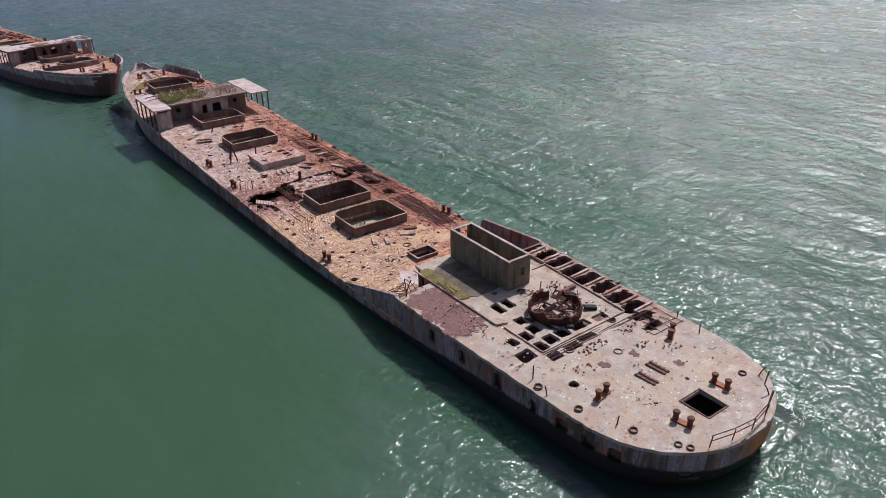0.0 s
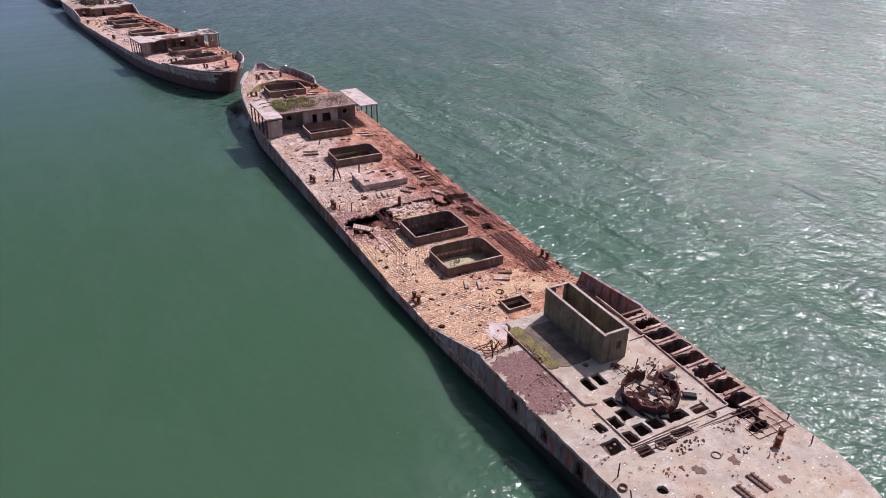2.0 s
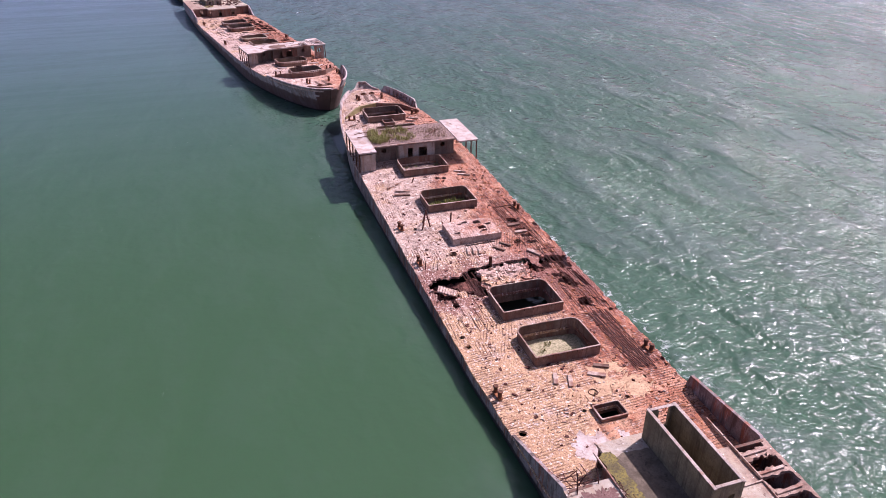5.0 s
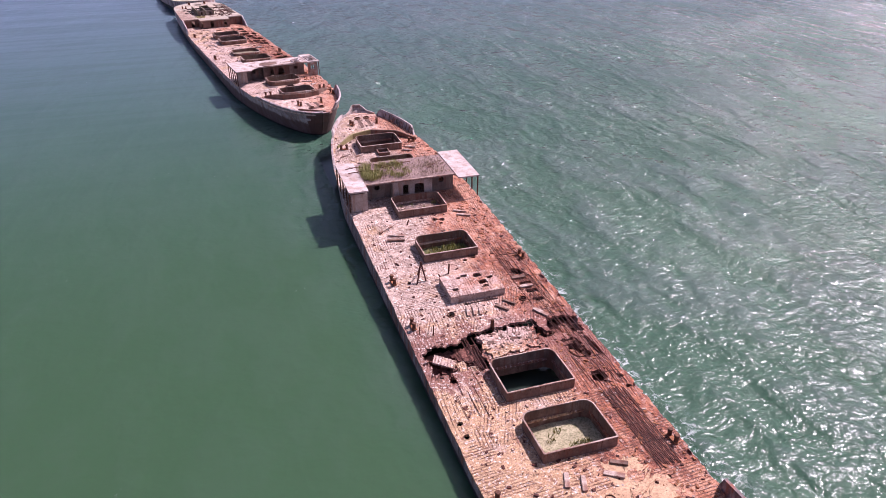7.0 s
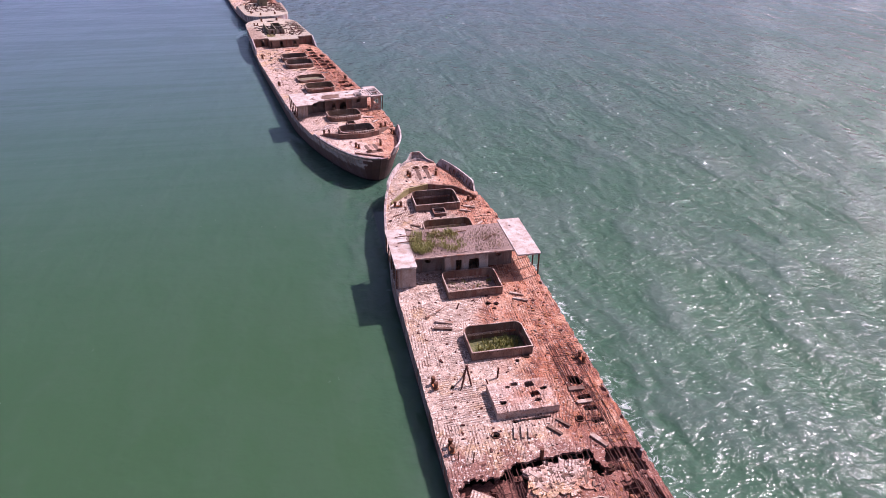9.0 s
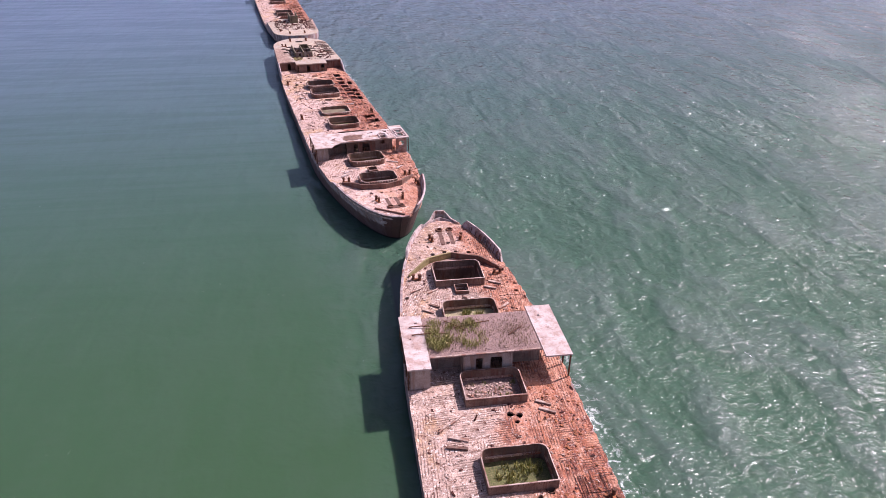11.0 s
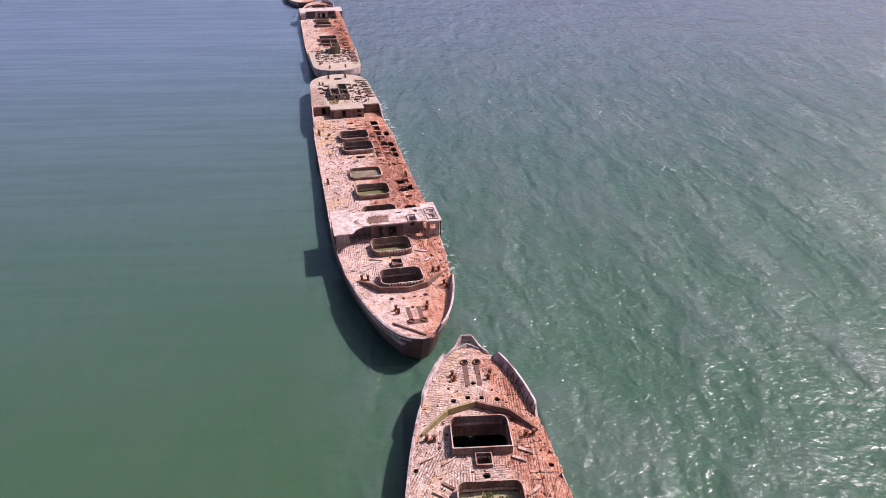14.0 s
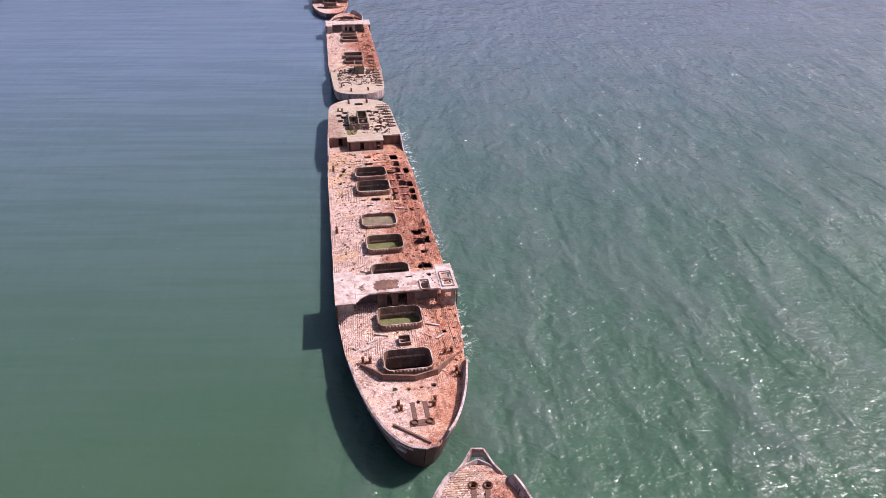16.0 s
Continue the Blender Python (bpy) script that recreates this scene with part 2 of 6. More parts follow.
    gloss = n.tree.nodes.new("ShaderNodeBsdfGlossy")
    n.link(n.math("ADD", n.math("MULTIPLY", foam, 0.5), n.math("ADD", n.math("MULTIPLY", open_sea, 0.06), 0.08)), gloss.inputs["Roughness"])
    n.link(surface, gloss.inputs["Normal"])
    fresnel = n.tree.nodes.new("ShaderNodeFresnel")
    fresnel.inputs["IOR"].default_value = 1.345
    n.link(calm, fresnel.inputs["Normal"])
    both = n.tree.nodes.new("ShaderNodeMixShader")
    n.tree.links.new(fresnel.outputs[0], both.inputs[0])
    n.tree.links.new(n.bsdf.outputs[0], both.inputs[1])
    n.tree.links.new(gloss.outputs[0], both.inputs[2])
    n.tree.links.new(both.outputs[0], n.out.inputs[0])
    return n.mat


def hull_concrete(name, flank_at, stem, pale=(0.29, 0.225, 0.225), dark=(0.15, 0.108, 0.103), soot=0.88, lift=0.0244, tide_at=2.35):
    """Grey-lilac hull with dark runs, rust, a black tidal band with the counter's shade painted into it, an orange
    flank at the stern and a maroon stem.
    """
    n = Nodes(name)
    z = n.axis(2)
    big, fine = n.noise(0.45, 6, 0.68), n.noise(6, 6, 0.75)
    color = n.mix(n.ramp(big, 0.35, 0.62), pale, dark)
    runs = n.noise(0.8, 6, 0.7, at=n.coords(scale=(1.1, 1.1, 0.16)))
    color = n.mix(n.math("MULTIPLY", n.ramp(runs, 0.47, 0.60), soot), color, (0.075, 0.042, 0.036))
    runs2 = n.noise(1.3, 6, 0.7, at=n.coords(scale=(1.0, 1.0, 0.16), shift=(4, 7, 2)))
    color = n.mix(n.math("MULTIPLY", n.ramp(runs2, 0.49, 0.60), soot), color, (0.27, 0.085, 0.05))
    runs3 = n.noise(2.4, 5, 0.7, at=n.coords(scale=(1.0, 1.0, 0.10), shift=(1, 2, 5)))
    color = n.mix(n.math("MULTIPLY", n.ramp(runs3, 0.57, 0.66), 0.5), color, (0.50, 0.43, 0.42))
    color = n.mix(n.ramp(fine, 0.48, 0.7, 0, 0.6), color, (0.09, 0.06, 0.052))
    if not stem:
        worn = n.math("MULTIPLY", n.ramp(n.axis(1), 72, 98), n.ramp(n.noise(1.1, 5, 0.7), 0.62, 0.40))
        color = n.mix(n.math("MULTIPLY", worn, 0.8), color, (0.56, 0.45, 0.43))
    flank = n.tree.nodes.new("ShaderNodeVectorMath")
    flank.operation = "DISTANCE"
    n.link(n.obj, flank.inputs[0])
    flank.inputs[1].default_value = flank_at
    near = n.math("ADD", flank.outputs["Value"], n.math("MULTIPLY", n.noise(0.9, 5, 0.7), 3.0))
    color = n.mix(n.ramp(near, 6.3, 4.6), color, (0.46, 0.17, 0.06))
    if stem:
        fore = n.math("ADD", n.math("SUBTRACT", n.axis(1), n.axis(0)), n.math("MULTIPLY", n.noise(0.6, 5, 0.7), 0.8))
        fore = n.math("MULTIPLY", n.ramp(fore, stem, stem + 0.3), n.ramp(n.math("ADD", z, n.math("MULTIPLY", big, 0.8)), 3.9, 3.5))
        color = n.mix(n.math("MULTIPLY", fore, 0.9), color, (0.10, 0.032, 0.026))
    if stem:
        low = n.math("ADD", z, n.math("MULTIPLY", n.noise(0.5, 6, 0.7), 2.0))
        color = n.mix(n.math("MULTIPLY", n.ramp(low, 2.7, 2.3), 0.85), color, (0.09, 0.04, 0.035))
    # the tidal band lies level on a ship that has settled by the stern
    tide_and_shade = n.math("ADD", n.math("ADD", z, n.math("MULTIPLY", n.axis(1), lift)), n.math("MULTIPLY", n.noise(0.9, 5, 0.7), 0.5))
    # aft the black climbs: the shade under the counter, put into the colour
    if not stem:
        tide_and_shade = n.math("SUBTRACT", tide_and_shade, n.ramp(n.axis(1), 30, 6, 0.0, 1.15))
    color = n.mix(n.ramp(tide_and_shade, tide_at + 0.15, tide_at - 0.1), color, (0.014, 0.012, 0.011))
    return n.done(color, 0.85, n.bump(n.math("ADD", big, n.math("MULTIPLY", fine, 0.5)), 0.9, 0.08))


def poop_concrete():
    """Pale decking flecked with bird lime, with rust blooms and soot-dark stains."""
    n = Nodes("pale_deck_concrete")
    big, mid, fine = n.noise(0.22, 5, 0.6), n.noise(1.1, 6, 0.68), n.noise(8, 5, 0.75)
    color = n.mix(n.ramp(mid, 0.34, 0.64), (0.46, 0.385, 0.33), (0.33, 0.265, 0.22))
    color = n.mix(n.ramp(big, 0.45, 0.62), color, (0.43, 0.34, 0.265))
    rust = n.ramp(n.noise(0.6, 7, 0.75, at=n.coords(shift=(6, 3, 1))), 0.50, 0.60)
    color = n.mix(n.math("MULTIPLY", rust, 0.5), color, (0.35, 0.21, 0.16))
    worn = n.ramp(n.noise(0.5, 6, 0.72, at=n.coords(scale=(1.6, 0.7, 1), turn=(0, 0, radians(35)), shift=(2, 7, 3))), 0.46, 0.64)
    color = n.mix(n.math("MULTIPLY", worn, 0.6), color, (0.40, 0.27, 0.185))
    chalk = n.ramp(n.noise(0.8, 6, 0.74, at=n.coords(scale=(0.6, 1.5, 1), turn=(0, 0, radians(20)), shift=(4, 1, 6))), 0.55, 0.68)
    color = n.mix(n.math("MULTIPLY", chalk, 0.55), color, (0.58, 0.52, 0.485))
    # the weather side behind the curb is eaten away
    eaten = n.math("MULTIPLY", n.ramp(n.math("ADD", n.axis(0), n.math("MULTIPLY", n.noise(0.8, 5, 0.7), 3.0)), 5.2, 6.2), n.ramp(n.axis(1), 10, 13))
    color = n.mix(n.math("MULTIPLY", eaten, 0.75), color, n.mix(n.ramp(n.noise(2.0, 5, 0.7), 0.4, 0.6), (0.40, 0.25, 0.20), (0.16, 0.07, 0.05)))
    color = n.mix(n.math("MULTIPLY", n.ramp(n.noise(1.9, 6, 0.75, at=n.coords(shift=(1, 5, 1))), 0.58, 0.65), 0.85), color, (0.15, 0.075, 0.055))
    lime = n.math("MULTIPLY", n.ramp(n.cells(2.3), 0.15, 0.07), n.ramp(n.noise(0.8, 3), 0.40, 0.55))
    color = n.mix(lime, color, (0.88, 0.86, 0.83))
    pits = n.ramp(n.noise(4.4, 5, 0.75, at=n.coords(shift=(8, 4, 2))), 0.63, 0.69)
    color = n.mix(n.math("MULTIPLY", pits, 0.85), color, (0.07, 0.04, 0.03))
    color = n.mix(n.ramp(fine, 0.48, 0.7, 0, 0.5), color, (0.26, 0.18, 0.155))
    return n.done(color, 0.9, n.bump(n.math("ADD", mid, n.math("MULTIPLY", fine, 0.5)), 0.8, 0.07))


def ground_cover(name, a, b, c, scale=3.0):
    n = Nodes(name)
    f, g = n.noise(scale, 5, 0.7), n.noise(scale * 6, 4, 0.7)
    return n.done(n.mix(n.ramp(g, 0.4, 0.7), n.mix(n.ramp(f, 0.35, 0.65), a, b), c), 0.95, n.bump(n.math("ADD", f, g), 0.9, 0.08))


def leafy(name, a, b):
    n = Nodes(name)
    geo = n.tree.nodes.new("ShaderNodeNewGeometry")
    return n.done(n.mix(geo.outputs["Random Per Island"], a, b), 0.7)


MAT = {
    "sea": sea_water(),
    "deck_a": deck_concrete("worn_deck_concrete", 1, (0.665, 0.46, 0.38), reach=1.7, tan_to=0.17, gash=51.8),
    "deck_b": deck_concrete("worn_deck_concrete_turned", -1, reach=1.2, smooth_from=100.5),
    "deck_c": deck_concrete("worn_deck_concrete_pale", 1, reach=2.6),
    "deck_d": deck_concrete("worn_deck_concrete_red", 1, reach=0.2),
    "poop": poop_concrete(),
    "roof": plain_concrete("white_roof_concrete", (0.61, 0.50, 0.48), (0.45, 0.345, 0.32), stain=(0.36, 0.20, 0.16), streak=False, rust=0.6),
    "hull": hull_concrete("stained_hull_concrete", (2.9, 2.2, 3.4), 0, (0.36, 0.29, 0.295), (0.20, 0.15, 0.145)),
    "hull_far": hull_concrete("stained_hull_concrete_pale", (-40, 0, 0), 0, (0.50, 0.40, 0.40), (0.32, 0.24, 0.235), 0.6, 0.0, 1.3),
    "hull_b": hull_concrete("stained_hull_concrete_maroon_stem", (-40, 0, 0), 108.4, (0.56, 0.46, 0.47), (0.36, 0.28, 0.28), 0.5, 0.014, 1.35),
    "wall": plain_concrete("weathered_wall_concrete", (0.24, 0.14, 0.108), (0.125, 0.07, 0.054), stain=(0.17, 0.058, 0.037), rust=0.8),
    "coaming": plain_concrete("streaked_coaming_concrete", (0.29, 0.18, 0.135), (0.145, 0.08, 0.06), stain=(0.19, 0.075, 0.05), rust=0.8),
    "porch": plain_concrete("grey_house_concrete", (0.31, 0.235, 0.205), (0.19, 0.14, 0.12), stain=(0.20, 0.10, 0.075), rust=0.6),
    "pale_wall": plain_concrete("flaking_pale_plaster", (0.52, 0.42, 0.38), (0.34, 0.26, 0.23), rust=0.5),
    "rim": plain_concrete("worn_pale_rim", (0.56, 0.42, 0.36), (0.32, 0.20, 0.16), stain=(0.28, 0.11, 0.07), rust=0.7, streak=False),
    "house": plain_concrete("deckhouse_concrete", (0.27, 0.215, 0.14), (0.16, 0.125, 0.08), stain=(0.10, 0.07, 0.05), rust=0.7),
    # the deckhouse's shade on its plinth is put into this dark colour
    "plinth": plain_concrete("shade_dark_plinth_concrete", (0.18, 0.13, 0.095), (0.105, 0.078, 0.058), stain=(0.09, 0.06, 0.04), rust=0.6, streak=False),
    "mossy": plain_concrete("moss_grown_wall", (0.40, 0.32, 0.15), (0.26, 0.20, 0.09), stain=(0.20, 0.14, 0.06), rust=0.5),
    "rust": rusty_steel("rusted_steel"),
    "dark_rust": rusty_steel("maroon_rust", (0.13, 0.034, 0.023), (0.045, 0.015, 0.013)),
    "grime": rusty_steel("dark_grime", (0.19, 0.10, 0.075), (0.10, 0.05, 0.04)),
    "moss": ground_cover("yellow_moss", (0.25, 0.195, 0.05), (0.13, 0.10, 0.04), (0.08, 0.06, 0.04), 1.2),
    "maroon": ground_cover("maroon_grit", (0.19, 0.095, 0.085), (0.135, 0.062, 0.056), (0.25, 0.145, 0.13), 1.2),
    "cavity": ground_cover("rusted_hold_wreck", (0.20, 0.065, 0.05), (0.09, 0.03, 0.025), (0.34, 0.15, 0.115), 1.6),
    "litter": ground_cover("dry_plant_litter", (0.25, 0.145, 0.125), (0.13, 0.075, 0.066), (0.42, 0.30, 0.275), 2.5),
    "sand": ground_cover("pale_sand", (0.50, 0.42, 0.28), (0.36, 0.30, 0.19), (0.16, 0.15, 0.07), 1.0),
    "drift": ground_cover("tan_sand", (0.60, 0.40, 0.25), (0.50, 0.31, 0.19), (0.38, 0.21, 0.13), 0.9),
    "algae": ground_cover("green_algae", (0.12, 0.13, 0.04), (0.07, 0.08, 0.03), (0.20, 0.17, 0.08), 1.2),
    "grass": leafy("green_grass", (0.13, 0.15, 0.028), (0.34, 0.29, 0.09)),
    "scrub": leafy("yellow_green_scrub", (0.20, 0.21, 0.045), (0.42, 0.36, 0.14)),
    "dry": leafy("dry_grass", (0.42, 0.30, 0.19), (0.20, 0.125, 0.085)),
    "bright_rust": rusty_steel("orange_rust", (0.40, 0.14, 0.055), (0.17, 0.06, 0.03)),
}


# ---------------------------------------------------------------- mesh tools
def mesh_part(name, verts, faces, material, parent=None, label="", smooth=False):
    me = bpy.data.meshes.new(name)
    me.from_pydata([tuple(v) for v in verts], [], [tuple(f) for f in faces])
    me.materials.append(material)
    if smooth:
        me.polygons.foreach_set("use_smooth", [True] * len(me.polygons))
    me.update()
    ob = new(name, me)
    if parent is not None:
        ob.parent = parent
    if label:
        ob["label"] = label
    return ob


def part(name, bm, material, parent=None, label="", smooth=False):
    bmesh.ops.recalc_face_normals(bm, faces=bm.faces)
    me = bpy.data.meshes.new(name)
    bm.to_mesh(me)
    bm.free()
    me.materials.append(material)
    if smooth:
        me.polygons.foreach_set("use_smooth", [True] * len(me.polygons))
    ob = new(name, me)
    if parent is not None:
        ob.parent = parent
    if label:
        ob["label"] = label
    return ob


def add_box(bm, size, m, bevel=0.02, wear=0.0):
    """A box with bevelled, slightly knocked-about edges."""
    r = bmesh.ops.create_cube(bm, size=1.0)
    for v in r["verts"]:
        v.co = Vector((v.co.x * size[0], v.co.y * size[1], v.co.z * size[2])) + wear * Vector([random.uniform(-1, 1) for _ in range(3)])
    vs = r["verts"]
    if bevel:
        edges = list({e for v in vs for e in v.link_edges})
        g = bmesh.ops.bevel(bm, geom=edges, offset=bevel, segments=1, affect="EDGES")
        vs = list({v for f in g["faces"] for v in f.verts} | {v for v in vs if v.is_valid})
    for v in vs:
        v.co = m @ v.co
    return vs


def add_tube(bm, points, radius, sides=6):
    """A round bar through the points."""
    pts = [Vector(p) for p in points]
    rings = []
    for i, p in enumerate(pts):
        d = (pts[min(i + 1, len(pts) - 1)] - pts[max(i - 1, 0)]).normalized()
        a = d.orthogonal().normalized()
        if rings:
            a = (last - d * last.dot(d)).normalized()
        last = a
        b = d.cross(a)
        rings.append([bm.verts.new(p + radius * (math.cos(k * math.tau / sides) * a + math.sin(k * math.tau / sides) * b)) for k in range(sides)])
    for r, s in zip(rings, rings[1:]):
        for k in range(sides):
            bm.faces.new((r[k], r[(k + 1) % sides], s[(k + 1) % sides], s[k]))
    bm.faces.new(rings[0][::-1])
    bm.faces.new(rings[-1])


def add_lathe(bm, profile, m, sides=16):
    """A turned shape from (radius, height) pairs."""
    rings = [[bm.verts.new(m @ Vector((r * math.cos(k * math.tau / sides), r * math.sin(k * math.tau / sides), h))) for k in range(sides)] for r, h in profile]
    for r, s in zip(rings, rings[1:]):
        for k in range(sides):
            bm.faces.new((r[k], r[(k + 1) % sides], s[(k + 1) % sides], s[k]))
    bm.faces.new(rings[0][::-1])
    bm.faces.new(rings[-1])


def rect_hole(cx, cy, hx, hy, r=0.2, turn=0.0, jag=0.0, seed=0):
    c, s = math.cos(radians(turn)), math.sin(radians(turn))

    def sdf(x, y):
        u, v = c * (x - cx) + s * (y - cy), -s * (x - cx) + c * (y - cy)
        qx, qy = np.abs(u) - hx + r, np.abs(v) - hy + r
        d = np.hypot(np.maximum(qx, 0), np.maximum(qy, 0)) + np.minimum(np.maximum(qx, qy), 0) - r
        if jag:
            d = d + jag * (np.sin(u * 3.1 + seed) * np.cos(v * 2.7 + 2 * seed) + 0.6 * np.sin(u * 7.3 - seed + v * 5.9))
        return d

    return sdf


def round_hole(cx, cy, r, jag=0.0, seed=0):
    return rect_hole(cx, cy, r, r, r, 0, jag, seed)


def pierced_sheet(X, Y, Z, holes, thick, hx=None, hy=None):
    """A slab over the grid X, Y, Z (rows by columns), cut through where a hole's field is negative. hx, hy: the plane in which the holes are given.
    Returns verts and faces; the cut edges are drawn onto the holes' outlines."""
    hx, hy = (X, Y) if hx is None else (hx, hy)
    R, C = X.shape
    P = np.stack([X, Y, Z], -1).astype(float)
    keep = np.ones((R - 1, C - 1), bool)
    if holes:
        field = lambda a, b: np.min([h(a, b) for h in holes], 0)
        mx = (hx[:-1, :-1] + hx[1:, :-1] + hx[:-1, 1:] + hx[1:, 1:]) / 4
        my = (hy[:-1, :-1] + hy[1:, :-1] + hy[:-1, 1:] + hy[1:, 1:]) / 4
        keep = field(mx, my) > 0
        f0 = field(hx, hy)
        gx, gy = (field(hx + 0.01, hy) - f0) / 0.01, (field(hx, hy + 0.01) - f0) / 0.01
        k = np.pad(keep, 1, constant_values=True)
        four = np.stack([k[:-1, :-1], k[1:, :-1], k[:-1, 1:], k[1:, 1:]])
        rim = four.any(0) & ~four.all(0)
        rim[0], rim[-1], rim[:, 0], rim[:, -1] = False, False, False, False
        step = np.where(rim, np.clip(f0, -0.3, 0.3), 0)
        # carry the rim to the outline along the grid's own axes
        du, dv = -step * gx, -step * gy
        ex = np.gradient(P, axis=1) / np.maximum(np.abs(np.gradient(hx, axis=1))[..., None], 1e-3)
        ey = np.gradient(P, axis=0) / np.maximum(np.abs(np.gradient(hy, axis=0))[..., None], 1e-3) * np.sign(np.gradient(hy, axis=0))[..., None]
        ex = ex * np.sign(np.gradient(hx, axis=1))[..., None]
        P = P + du[..., None] * ex + dv[..., None] * ey
    nrm = np.cross(np.gradient(P, axis=1), np.gradient(P, axis=0))
    nrm /= np.maximum(np.linalg.norm(nrm, axis=-1, keepdims=True), 1e-9)
    top, low = P.reshape(-1, 3), (P - thick * nrm).reshape(-1, 3)
    n = R * C
    idx = np.arange(n).reshape(R, C)
    faces = []
    for i in range(R - 1):
        for j in range(C - 1):
            if not keep[i, j]:
                continue
            a, b, c, d = int(idx[i, j]), int(idx[i, j + 1]), int(idx[i + 1, j + 1]), int(idx[i + 1, j])
            faces.append((a, b, c, d))
            faces.append((n + d, n + c, n + b, n + a))
            for (p, q), (ii, jj) in (((a, b), (i - 1, j)), ((b, c), (i, j + 1)), ((c, d), (i + 1, j)), ((d, a), (i, j - 1))):
                if not (0 <= ii < R - 1 and 0 <= jj < C - 1) or not keep[ii, jj]:
                    faces.append((p, n + p, n + q, q))
    verts = np.vstack([top, low])
    used = np.unique(np.array(faces).ravel()) if faces else np.zeros(0, int)
    fresh = np.zeros(len(verts), int)
    fresh[used] = np.arange(len(used))
    return verts[used], fresh[np.array(faces)].tolist()


def soft_noise(X, Y, scale, seed=0):
    """Gentle unevenness, as a sum of waves."""
    rng = np.random.RandomState(seed)
    out = np.zeros_like(X, dtype=float)
    for k in range(9):
        a, f, p = rng.uniform(0, math.tau), rng.uniform(0.5, 2.2) / scale, rng.uniform(0, math.tau)
        out += np.sin((X * math.cos(a) + Y * math.sin(a)) * f + p) / 9
    return out


# ---------------------------------------------------------------- the form of the ships
LENGTH, POOP_H, SEA = 112.0, 1.95, 0.55


def half(y):
    """Half the breadth of the deck at y from the stern."""
    y = np.asarray(y, float)
    stern = np.clip((y - 1.25) / 7.3, 0, 1)
    w = 6.3 * np.sqrt(np.clip(1 - (1 - stern) ** 2.4, 0, 1)) + 1.4 * np.clip((y - 2) / 38, 0, 1) ** 0.8
    b = np.clip((y - 78) / (LENGTH - 78), 0, 1)
    return np.maximum(w * np.sqrt(np.clip(1 - b ** 2.3, 0, 1)), 0.02)


def sheer(y):
    y = np.asarray(y, float)
    return 2.35 + 0.4 * (np.clip(26 - y, 0, None) / 26) ** 2 + 0.8 * (np.clip(y - 50, 0, None) / 62) ** 1.5

def deck_rows(y0, y1, cell):
    return np.linspace(y0, y1, max(3, int((y1 - y0) / cell)))


def deck_slab(name, y0, y1, z_of, holes, cell, material, ship, width=None, thick=0.22, rough=0.03, seed=1, label="", weather=0):
    ys = deck_rows(y0, y1, cell)
    us = np.linspace(-1, 1, int(15.4 / cell) if width is None else max(3, int(2 * width / cell)))
    Y, U = np.meshgrid(ys, us, indexing="ij")
    if width is None:
        # the deck's edge lies over the hull's top and is frayed
        fray = np.where(np.abs(U) > 0.98, 0.09 * soft_noise(Y, 5.0 * U, 0.22, seed + 3), 0.0)
        if weather:
            bite = np.clip(soft_noise(Y, 7.0 + 0 * U, 0.3, seed + 8) + 0.6 * soft_noise(Y, 3.0 + 0 * U, 0.09, seed + 9), 0, None)
            fray = fray - np.where(U * weather > 0.98, 0.9 * bite, 0.0)
        X = U * (half(Y) + 0.03 + fray)
    else:
        X = U * width
    Z = z_of(Y) - 0.004 * X * X * 0.5 + rough * soft_noise(X, Y, 0.8, seed)
    v, f = pierced_sheet(X, Y, Z, holes, thick)
    return mesh_part(name, v, f, material, ship, label)


def hull_shell(ship, rail, holes, cell, material, label=""):
    s = np.concatenate([np.linspace(1.25, 6, 24)[:-1], np.linspace(6, LENGTH - 4, int((LENGTH - 10) / cell))[:-1], np.linspace(LENGTH - 4, LENGTH, 12)])
    s = np.concatenate([s[::-1], -s[1:]])
    rows = 15
    v = np.linspace(0, 1, rows) ** 1.25
    S, V = np.meshgrid(s, v, indexing="xy")
    top = np.array([rail(a) for a in s])[None, :]
    Z = top * (1 - V) + -3.0 * V
    y = np.abs(S)
    q = sheer(y) - Z
    bow = np.clip((y - 84) / 28, 0, 1) ** 1.6
    aft = np.clip((9 - y) / 7.75, 0, 1)
    # below a knuckle the after body turns in under the counter
    under = np.clip(3.3 - 0.07 * y - Z, 0, None) * np.clip((27 - y) / 14, 0, 1)
    X = np.sign(S) * np.maximum(half(y) - 0.22 * under, 0.05) * (1 - 0.07 * np.clip(q, -2, 6) * bow ** 0.7) * (1 - 0.035 * np.clip(q, 0, 6) * aft)
    Y = y - 0.42 * q * bow + 0.32 * np.clip(q, 0, 9) * aft + 0.2 * under * aft
    return mesh_part("hull", *pierced_sheet(X, Y, Z, holes, 0.24, S, top - Z + 0 * S), material, ship, label)


def ring_points(hx, hy, r, k=5, fore=None):
    """A rectangle with rounded corners; its two corners towards +y may have a radius of their own."""
    out = []
    f = min(r if fore is None else fore, hx - 0.05, hy - 0.05)
    for sx, sy, q, a0 in ((1, 1, f, 0), (-1, 1, f, 90), (-1, -1, r, 180), (1, -1, r, 270)):
        out += [(sx * (hx - q) + q * math.cos(radians(a0 + 90 * i / k)), sy * (hy - q) + q * math.sin(radians(a0 + 90 * i / k))) for i in range(k + 1)]
    return out


